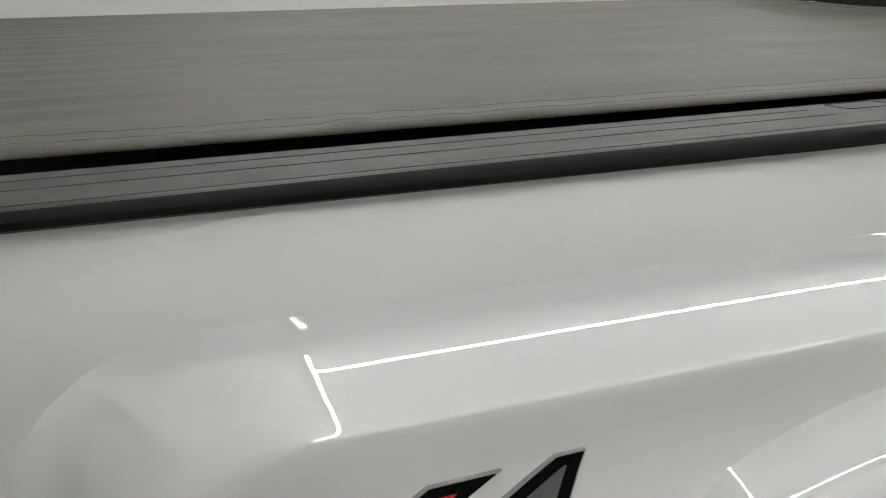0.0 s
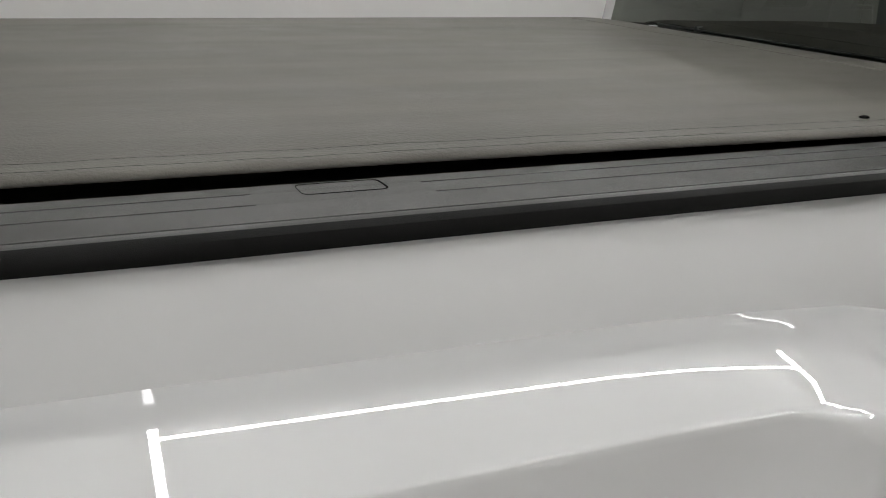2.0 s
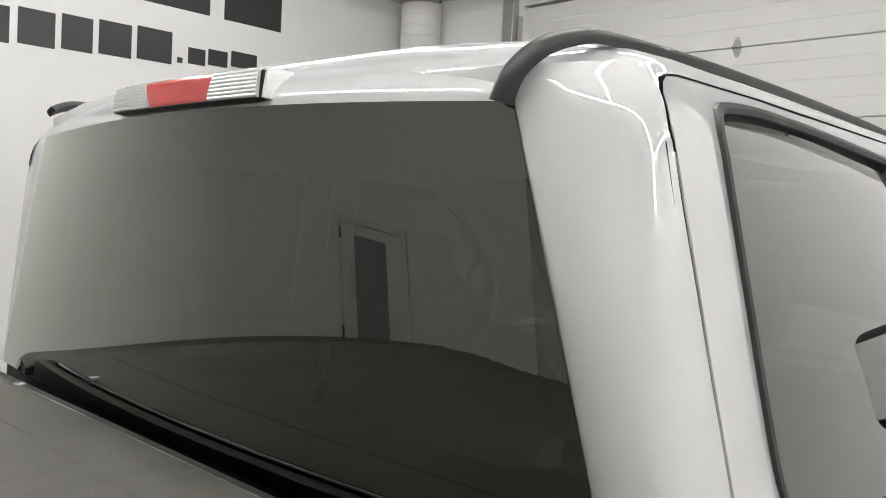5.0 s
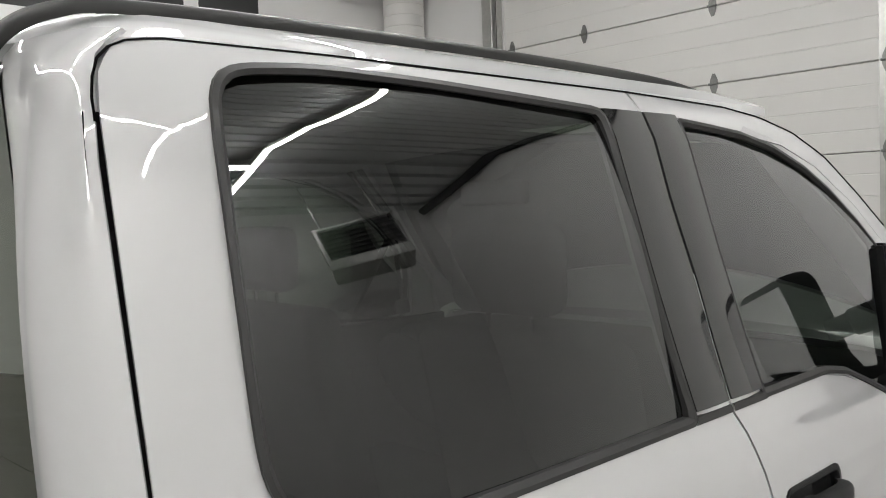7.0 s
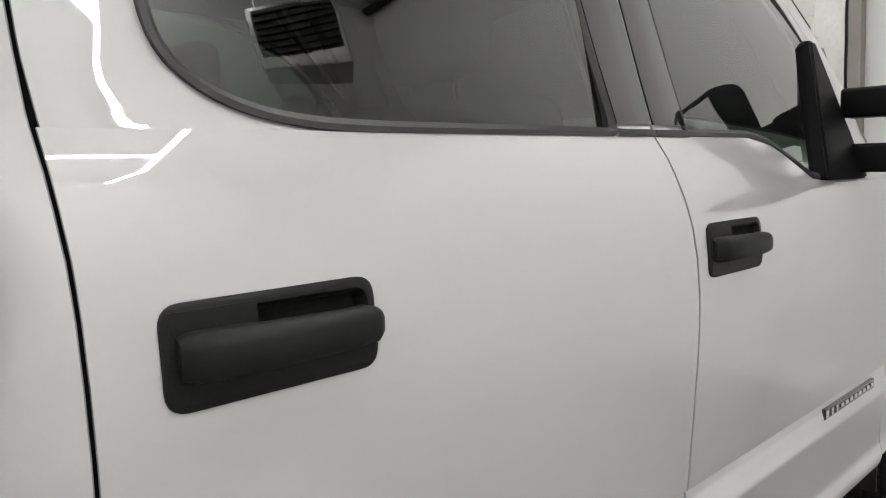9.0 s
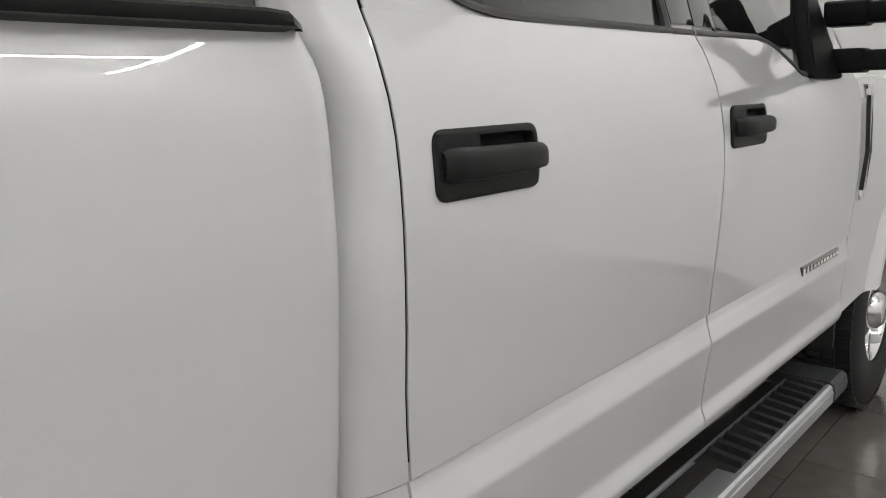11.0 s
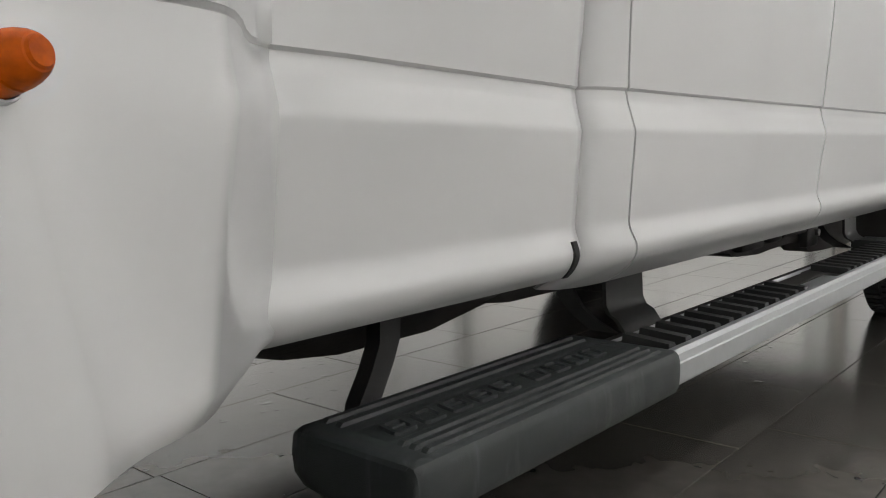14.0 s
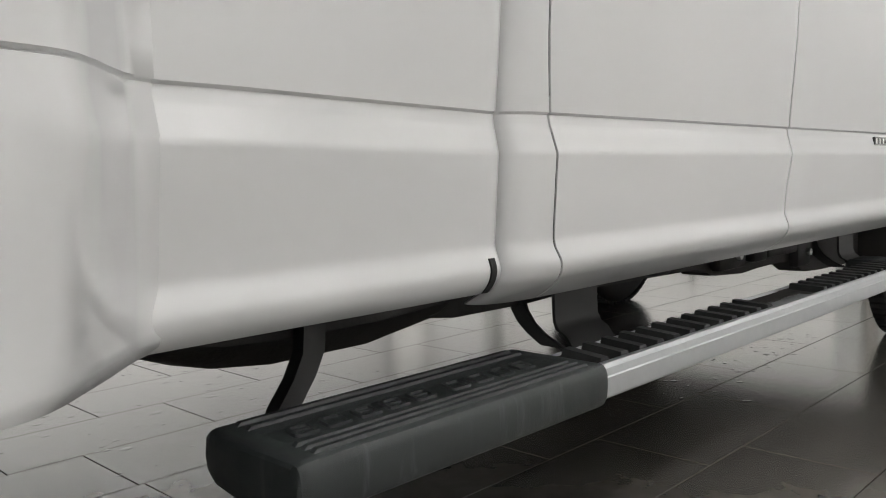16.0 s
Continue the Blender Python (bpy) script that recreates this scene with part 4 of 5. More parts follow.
def nose():
    """Front fenders, hood, windshield and the closed underside of the cab."""
    AX, AR = 3.03, .50
    for m in (False, True):
        bm = bmesh.new()
        def zlow(x):
            d = AR ** 2 - (x - AX) ** 2
            arch = .44 + math.sqrt(d) if d > 0 else .0
            return max(arch, .62 if x < AX else .70)
        def top(x):
            return lerp(x, [2.1, 2.6, 3.2, 3.6], [1.395, 1.39, 1.35, 1.28])
        xs = [0, .01, .05] + span(.08, 1, 40)
        def fn(u, v):
            xa = gap_c(1.1) + (3.62 - gap_c(1.1)) * v
            z = zlow(xa) + (top(xa) - zlow(xa)) * u
            x = xa + (gap_c(z) + .0025 - gap_c(1.1)) * max(0, 1 - v * 6)
            lip = lerp(math.hypot(x - AX, z - .44), [AR, AR + .03, AR + .07], [-.035, -.030, 0])
            y = side_y(min(z, 1.3)) * lerp(v, [0, .15], [1, 0]) + lip + lerp(z, [1.25, 1.33, 1.39], [0, .015, .06])
            return (x, y, z)
        grid(bm, fn, span(0, 1, 24), xs)
        hem(bm, (0, .03, 0))
        if m:
            mirror(bm)
        fender = part("front_fender", bm, PAINT, TRUCK, "white painted front fender", angle=30)
        if not m:
            bm = bmesh.new()
            prof = [(2.262, 1.335), (2.292, 1.335), (2.300, 1.15), (2.285, 1.02), (2.255, 1.02), (2.270, 1.15)]
            def plate(pts, d0, d1):
                a = [bm.verts.new((x, side_y(z) - d1, z)) for x, z in pts]
                b = [bm.verts.new((x, side_y(z) - d0, z)) for x, z in pts]
                n = len(pts)
                bm.faces.new(a)
                for i in range(n):
                    bm.faces.new((a[i], b[i], b[(i + 1) % n], a[(i + 1) % n]))
            plate(prof, -.004, .010)
            part("fender_vent", bm, GLOSSBLACK, fender, "black slatted vent with bright ends", smooth=False)
            for a, b in ((1.325, 1.372), (.985, 1.025)):
                bm = bmesh.new()
                box(bm, (2.258, -.016, a), (2.303, .004, b), .004)
                part("vent_end", bm, CHROME, fender, "bright chrome end piece")
    bm = bmesh.new()
    def hood(u, v):
        x = 2.12 + 1.5 * u
        s = 2 * v - 1
        return (x, YC + s * (YC - .06), lerp(x, [2.12, 2.6, 3.2, 3.62], [1.43, 1.45, 1.42, 1.33]) - .04 * s ** 4 - .012 * (1 if abs(s) > .98 else 0))
    grid(bm, hood, span(0, 1, 12), span(0, 1, 24))
    hem(bm, (0, 0, -.02))
    part("hood", bm, PAINT, TRUCK, "white painted hood")
    bm = bmesh.new()
    box(bm, (2.35, .20, .50), (3.60, 2 * YC - .20, 1.36), .05)
    part("engine_bay", bm, UNDER, TRUCK)
    bm = bmesh.new()
    box(bm, (3.55, .05, .60), (3.68, 2 * YC - .05, 1.30), .04)
    part("grille", bm, PLASTIC, TRUCK)
    # windshield and its pillars
    rim = [(2.05, 1.44), (1.87, 1.70), (1.72, 1.82), (1.56, 1.91), (1.42, 1.955), (1.30, 1.985)]
    bm = bmesh.new()
    def shield(u, v):
        s = 2 * v - 1
        half = lerp(u, [0, 1], [YC - .17, YC - .27])
        x = lerp(u, [0, 1], [2.16, 1.42]) + .14 * (1 - s * s)
        z = lerp(u, [0, 1], [1.43, 2.015]) + .03 * (1 - s * s) * u
        return (x, YC + s * half, z)
    grid(bm, shield, span(0, 1, 10), span(0, 1, 20))
    ob = part("windshield", bm, GLASS_LIGHT, TRUCK, "clear windshield glass")
    for m in (False, True):
        bm = bmesh.new()
        fr = [(2.13, 1.39), (2.02, 1.57), (1.87, 1.70), (1.72, 1.82), (1.56, 1.91), (1.42, 1.955), (1.25, 1.975)]
        loops = []
        for k, (x, z) in enumerate(fr):
            u = k / (len(fr) - 1)
            a = Vector((x, side_y(z), z))
            b = Vector(shield(min(1, u * 1.0), 0.0))
            mid = (a + b) / 2 + Vector((.01, -.02, .02))
            loops.append([a + Vector((0, .02, -.004)), a, a.lerp(mid, .5) + Vector((0, -.004, .004)), mid, mid.lerp(b, .5), b])
        rings(bm, loops)
        if m:
            mirror(bm)
        part("a_pillar", bm, PAINT, TRUCK)
    # closed cab floor, inner door panels
    bm = bmesh.new()
    box(bm, (-.06, .10, .60), (2.4, 2 * YC - .10, .70))
    box(bm, (-.075, .17, .60), (-.055, 2 * YC - .17, 1.46))
    part("cab_floor", bm, UNDER, TRUCK, smooth=False)
    for m in (False, True):
        for a, b in ((.04, .95), (1.02, 2.08)):
            bm = bmesh.new()
            box(bm, (a, .055, .62), (b, .085, 1.23), .004)
            box(bm, (a, .065, 1.23), (b, .095, 1.40), .004)
            if m:
                mirror(bm)
            part("door_lining", bm, SEAT, TRUCK)
    bm = bmesh.new()
    grid(bm, lambda u, v: (-.02 + 1.40 * u, .24 + v * (2 * YC - .48), 1.965 + .05 * math.sin(math.pi * v)), span(0, 1, 6), span(0, 1, 12))
    part("headliner", bm, HEADLINER, TRUCK)


nose()


def seats():
    def seat(x, y, w, tilt, z0, z1, heads):
        bm = bmesh.new()
        box(bm, (-.07, -w / 2, z0), (.07, w / 2, z1), .045, 4)
        for v in bm.verts:
            v.co.x += -(v.co.z - z0) * tilt + x
            v.co.y += y
        st = part("seat", bm, SEAT, TRUCK, "dark cloth seat")
        bm = bmesh.new()
        box(bm, (x - .02, y - w / 2, z0 - .12), (x + .52, y + w / 2, z0 + .03), .04, 3)
        part("cushion", bm, SEAT, st)
        for hy, hw, hz in heads:
            bm = bmesh.new()
            box(bm, (-.05, -hw / 2, hz), (.05, hw / 2, hz + .19), .04, 4)
            for v in bm.verts:
                v.co.x += x - (z1 - z0) * tilt - .02
                v.co.y += y + hy
            part("headrest", bm, SEAT, st)
            for d in (-.06, .06):
                bm = bmesh.new()
                cyl(bm, (x - (z1 - z0) * tilt - .01, y + hy + d, z1 - .03), (x - (z1 - z0) * tilt - .02, y + hy + d, hz + .03), .006, 8)
                part("headrest_post", bm, CHROME, st)
    seat(1.10, .52, .54, .22, .95, 1.58, [(0, .28, 1.62)])
    seat(1.10, 1.50, .54, .22, .95, 1.58, [(0, .28, 1.62)])
    seat(.22, YC, 1.60, .20, .95, 1.50, [(-.5, .26, 1.52), (.5, .26, 1.52)])
    bm = bmesh.new()
    box(bm, (1.72, .18, 1.05), (2.2, 2 * YC - .18, 1.40), .06, 4)
    part("dashboard", bm, SEAT, TRUCK)
    bm = bmesh.new()
    cyl(bm, (1.52, 1.50, 1.25), (1.55, 1.50, 1.262), .19, 32)
    part("steering_wheel", bm, PLASTIC, TRUCK)
    bm = bmesh.new()
    box(bm, (1.42, YC - .13, 1.85), (1.45, YC + .13, 1.92), .012, 3)
    part("inner_mirror", bm, PLASTIC, TRUCK)


seats()


def tow_mirror(mirrored):
    owner = FRONT_DOOR_L if mirrored else FRONT_DOOR
    mk = mirror if mirrored else (lambda b: b)
    bm = bmesh.new()
    pts = [(1.640, 1.394), (1.915, 1.391), (1.895, 1.46), (1.815, 1.725), (1.785, 1.725)]
    a = [bm.verts.new((x, side_y(z) - .022, z)) for x, z in pts]
    b = [bm.verts.new((x, side_y(z) + .02, z)) for x, z in pts]
    bm.faces.new(a)
    for i in range(len(pts)):
        bm.faces.new((a[i], b[i], b[(i + 1) % len(pts)], a[(i + 1) % len(pts)]))
    bmesh.ops.bevel(bm, geom=[e for e in bm.edges if len(e.link_faces) == 2], offset=.006, segments=2, affect="EDGES")
    base = part("mirror_base", mk(bm), MIRRORBLACK, owner, "black plastic mirror base")
    for z0, z1, w in ((1.545, 1.605, .05), (1.412, 1.470, .05)):
        bm = bmesh.new()
        box(bm, (1.87, -.30, z0), (1.94, .03, z1), .010, 3)
        box(bm, (1.862, -.09, z0 - .006), (1.948, .03, z1 + .006), .010, 3)
        part("mirror_arm", mk(bm), MIRRORBLACK, owner, "black telescoping arm")
    bm = bmesh.new()
    box(bm, (1.86, -.41, 1.43), (2.0, -.15, 1.77), .045, 4)
    swing = Matrix.Translation((1.93, -.28, 0)) @ Matrix.Rotation(radians(25), 4, "Z") @ Matrix.Translation((-1.93, .28, 0))
    bmesh.ops.transform(bm, matrix=swing, verts=bm.verts)
    part("mirror_head", mk(bm), MIRRORBLACK, owner, "black towing mirror housing")
    bm = bmesh.new()
    box(bm, (1.857, -.39, 1.47), (1.862, -.17, 1.74), .002, 1)
    bmesh.ops.transform(bm, matrix=swing, verts=bm.verts)
    part("mirror_face", mk(bm), CHROME, owner, "mirror glass")


tow_mirror(False)
tow_mirror(True)


def running_board(mirrored):
    mk = mirror if mirrored else (lambda b: b)
    X0, XJ, XE, X1 = -.578, .072, 1.95, 2.095
    bm = bmesh.new()
    prof = [(-.030, .362), (-.0470, .366), (-.0500, .370), (-.0505, .404), (-.0480, .4065), (-.0455, .4195), (-.038, .426), (-.026, .426), (-.022, .413), (.095, .413), (.098, .420), (.104, .417), (.104, .380), (.098, .365), (.04, .356)]
    extrude_x(bm, prof, XJ, XE)
    board = part("running_board", mk(bm), ALU, TRUCK, "aluminium running board with black plastic ends", angle=25)
    # rear end cap: a flat moulded top with long ribs before and behind a sunk field of raised marks
    bm = bmesh.new()
    def sec(x, g, rib):
        front = [(-.046 + g, .356 + g), (-.056 + g, .362 + g), (-.0615 + g, .374 + g * .6), (-.0630 + g, .395), (-.0625 + g, .417 - g * .7), (-.0600 + g, .4262 - g), (-.0555 + g, .4318 - g), (-.0490 + g, .4340 - g)]
        top = []
        for y in (-.036, -.017, .002):
            top += [(y - .0062, .4340), (y - .0044, .4388), (y + .0044, .4388), (y + .0062, .4340)]
        top += [(.018, .4340), (.022, .4312), (.084, .4312), (.088, .4340)]
        for y in (.108, .134):
            top += [(y - .0066, .4340), (y - .0048, .4388), (y + .0048, .4388), (y + .0066, .4340)]
        top = [(y, .4340 + (z - .4340) * rib - g) for y, z in top]
        back = [(.150 - g, .4335 - g), (.1585 - g, .4275 - g), (.162 - g, .40), (.158 - g, .372 + g), (.14 - g, .358 + g), (.08, .350 + g), (.0, .350 + g), (-.033 + g, .352 + g)]
        return [(x, y, z) for y, z in front + top + back]
    loops = [sec(x, g, r) for x, g, r in ((X0 - .0045, .018, 0), (X0 - .0030, .0090, 0), (X0 + .0005, .0042, 0), (X0 + .0060, .0012, 0), (X0 + .013, 0, 0), (X0 + .034, 0, 0), (X0 + .040, 0, 1),
                                          (XJ - .036, 0, 1), (XJ - .030, 0, 0), (XJ - .004, 0, 0), (XJ + .003, .003, 0), (XJ + .003, .012, 0))]
    vs = rings(bm, loops, closed=True)
    bm.faces.new(vs[0])
    bm.faces.new(vs[-1])
    cap = part("end_cap", mk(bm), STEPCAP, board, "scuffed black plastic step cap with raised marks", angle=24)
    # raised outlined marks in place of the maker's name
    for k in range(9):
        x = -.515 + k * .056 + (.022 if k > 4 else 0)
        bm = bmesh.new()
        ring_of = lambda g, z: [(px + (py - .05) * .22, py, z) for px, py in round_poly([(x + g, .030 + g), (x + .043 - g, .030 + g), (x + .043 - g, .076 - g), (x + g, .076 - g)], .010 - g * .5, 3)]
        rings(bm, [ring_of(0, .4305), ring_of(.0010, .4352), ring_of(.0075, .4352), ring_of(.0085, .4305)], closed=True)
        if k in (0, 2, 3, 4):
            box(bm, (x + .008, .050, .4305), (x + .034, .057, .4348), .001, 1)
        part("raised_mark", mk(bm), STEPCAP, board)
    bm = bmesh.new()
    prof2 = [(-.052, .372), (-.056, .40), (-.050, .425), (-.036, .434), (.145, .434), (.158, .42), (.158, .38), (.14, .358), (.0, .352)]
    extrude_x(bm, prof2, XE, X1, xs=[XE, X1 - .02, X1])
    part("front_cap", mk(bm), STEPCAP, board, "black plastic step cap")
    # tread: black cross ribs in two fields
    bm = bmesh.new()
    sec_pts = [(-.0195, 0), (-.0130, .0185), (.0095, .0185), (.0160, 0)]
    a = [bm.verts.new((x, -.036, z)) for x, z in sec_pts]
    b = [bm.verts.new((x + .030, .084, z)) for x, z in sec_pts]
    for v in a:
        v.co.y += .010 if v.co.z < .005 else .014
    bm.faces.new(a)
    bm.faces.new(list(reversed(b)))
    for i in range(4):
        bm.faces.new((a[i], b[i], b[(i + 1) % 4], a[(i + 1) % 4]))
    if mirrored:
        for v in bm.verts:
            v.co.y = -v.co.y
    me = bpy.data.meshes.new("tread_rib")
    finish(bm, smooth=False).to_mesh(me)
    bm.free()
    me.materials.append(TREAD)
    for x0, x1 in ((.125, .86), (1.235, 1.93)):
        k = 12
        bm = bmesh.new()
        box(bm, (x0 - .045, -.0185, .4132), (x1 + .05, .094, .4148), .0005, 1)
        part("tread_mat", mk(bm), UNDER, board, "black rubber mat under the ribs")
        for i in range(k):
            ob = new("tread_rib", me)
            ob.location = (x0 + (x1 - x0) * i / (k - 1), 2 * YC if mirrored else 0, .4128)
            ob.parent = board
    bm = bmesh.new()
    box(bm, (.92, .030, .4135), (1.19, .085, .4165), .001, 1)
    part("tread_gap_plate", mk(bm), UNDER, board)
    # brackets from the frame down to the board
    def strap(x, w, pts, name="bracket"):
        bm = bmesh.new()
        loops = []
        for y, z, t, *dx in pts:
            c = x + (dx[0] if dx else 0)
            loops.append([(c - w / 2, y - t, z), (c + w / 2, y - t, z), (c + w / 2, y + t, z), (c - w / 2, y + t, z)])
        vs = rings(bm, loops, closed=True)
        bm.faces.new(vs[0])
        bm.faces.new(vs[-1])
        part(name, mk(bm), BRACKET, board, "black painted steel bracket", angle=40)
    strap(-.365, .042, [(.20, .62, .014, 0), (.20, .54, .014, 0), (.198, .50, .014, -.005), (.19, .465, .014, -.03), (.17, .43, .014, -.075), (.14, .405, .014, -.11)])
    strap(.334, .158, [(.190, .60, .004), (.188, .50, .004), (.186, .455, .004), (.178, .438, .005), (.160, .428, .005), (.140, .400, .005)])
    strap(.243, .010, [(.285, .60, .020), (.282, .54, .020), (.277, .505, .020), (.268, .475, .021), (.250, .449, .022), (.222, .427, .024), (.180, .405, .03)])
    strap(2.035, .150, [(.190, .60, .004), (.188, .50, .004), (.186, .455, .004), (.178, .438, .005), (.160, .428, .005), (.140, .400, .005)])
    strap(1.944, .010, [(.285, .60, .020), (.282, .54, .020), (.277, .505, .020), (.268, .475, .021), (.250, .449, .022), (.222, .427, .024), (.180, .405, .03)])
    bm = bmesh.new()
    box(bm, (XJ, .1045, .372), (XE, .168, .396), .004, 1)
    part("inner_flange", mk(bm), UNDER, board)


running_board(False)


def chassis():
    for m in (False, True):
        bm = bmesh.new()
        extrude_x(bm, [(.52, .50), (.60, .50), (.60, .66), (.52, .66)], -2.5, 3.4)
        if m:
            mirror(bm)
        part("frame_rail", bm, UNDER, TRUCK, smooth=False)
        bm = bmesh.new()
        low = [(-.11, .505), (.04, .486), (.27, .484), (.45, .492), (.60, .487), (.92, .482), (1.05, .480), (1.125, .462), (1.14, .452), (1.155, .458), (1.175, .449), (1.35, .438), (1.46, .443), (1.64, .445), (1.76, .434), (1.82, .410), (1.86, .392), (2.00, .384), (2.23, .379), (2.50, .381), (2.58, .42)]
        pts = low + [(2.58, .60), (-.11, .60)]
        for y in (.27, .36):
            bm.faces.new([bm.verts.new((x, y, z)) for x, z in pts])
        vs = list(bm.verts)
        for k in range(len(pts)):
            q = (k + 1) % len(pts)
            bm.faces.new((vs[k], vs[q], vs[len(pts) + q], vs[len(pts) + k]))
        if m:
            mirror(bm)
        rocker = part("rocker", bm, UNDER, TRUCK, "dusty black frame and lines under the sill", smooth=False)
        if not m:
            # lumps, mounts and lines that stand proud of it
            for x, z, w, h in ((.46, .535, .07, .022), (.80, .520, .05, .03), (1.00, .530, .16, .018), (1.22, .500, .09, .035), (1.42, .520, .05, .05), (1.60, .505, .12, .03), (1.78, .470, .06, .05)):
                bm = bmesh.new()
                box(bm, (x - w, .235, z - h), (x + w, .272, z + h), .012, 2)
                part("frame_mount", bm, BRACKET if w < .08 else UNDER, rocker)
            for x, z in ((.47, .535), (1.42, .520), (1.245, .505), (1.80, .470)):
                bm = bmesh.new()
                cyl(bm, (x, .222, z), (x, .240, z), .012, 8)
                part("bolt", bm, STEEL, rocker, "dull steel bolt")
            for z, r in ((.548, .007), (.562, .005)):
                bm = bmesh.new()
                cyl(bm, (-.05, .225, z), (2.0, .225, z - .01), r, 8)
                part("brake_line", bm, UNDER, rocker)
            bm = bmesh.new()
            grid(bm, lambda u, v: (u, .062 + .003 * noise.noise(Vector((u * 9, 0, 2))), [.585, .566 + .003 * noise.noise(Vector((u * 14, 3, 0))), .560 + .006 * noise.noise(Vector((u * 11, 0, 7)))][v]), span(-.02, 2.08, 120), range(3))
            hem(bm, (0, .004, 0))
            part("sill_flange", bm, PAINT, TRUCK, "dirty white welded seam under the sill", angle=60)
    bm = bmesh.new()
    loops = []
    for x, d in ((-.62, .08), (-.58, .04), (-.50, .01), (-.40, .0), (-.2, .0), (.0, .02), (.04, .06)):
        loops.append([(x, .22 + d, .52 + d * .4), (x, .26 + d, .475 + d), (x, .40, .462 + d), (x, .52, .462 + d), (x, .56, .50), (x, .56, .64), (x, .24 + d, .64)])
    vs = rings(bm, loops, closed=True)
    bm.faces.new(vs[0])
    bm.faces.new(vs[-1])
    part("fuel_tank", bm, UNDER, TRUCK, "black plastic fuel tank", angle=30)
    for y0, y1 in ((.085, .60), (2 * YC - .60, 2 * YC - .085)):
        bm = bmesh.new()
        grid(bm, lambda u, v: (2.44 + .05 * u * u, y0 + (y1 - y0) * v, .395 + .55 * u), span(0, 1, 8), span(0, 1, 6))
        hem(bm, (.012, 0, 0))
        part("wheel_liner", bm, UNDER, TRUCK, "black plastic liner behind the front wheel")
    bm = bmesh.new()
    cyl(bm, (-1.4, YC, .46), (1.2, YC, .58), .05, 14)
    part("drive_shaft", bm, UNDER, TRUCK)
    bm = bmesh.new()
    box(bm, (1.0, .70, .50), (1.7, 1.32, .72), .06, 3)
    part("gearbox", bm, UNDER, TRUCK)
    bm = bmesh.new()
    cyl(bm, (-.6, .75, .50), (1.9, .72, .50), .045, 14)
    cyl(bm, (.2, .75, .50), (.9, .74, .50), .10, 18)
    part("exhaust", bm, UNDER, TRUCK)
    for x in (-.3, .95, 1.9):
        bm = bmesh.new()
        box(bm, (x - .05, .55, .52), (x + .05, 2 * YC - .55, .60), .01, 1)
        part("cross_member", bm, UNDER, TRUCK)
    for x, z in ((.62, .545), (1.30, .55), (.15, .56)):
        bm = bmesh.new()
        box(bm, (x, .30, z - .05), (x + .22, .52, z + .05), .02, 2)
        part("body_mount", bm, UNDER, TRUCK)
    bm = bmesh.new()
    cyl(bm, (-1.44, .5, .42), (-1.44, 2 * YC - .5, .42), .07, 16)
    bmesh.ops.create_uvsphere(bm, u_segments=16, v_segments=10, radius=.17, matrix=Matrix.Translation((-1.44, YC, .42)))
    part("rear_axle", bm, UNDER, TRUCK)
    bm = bmesh.new()
    cyl(bm, (3.03, .4, .42), (3.03, 2 * YC - .4, .42), .055, 16)
    part("front_axle", bm, UNDER, TRUCK)


chassis()


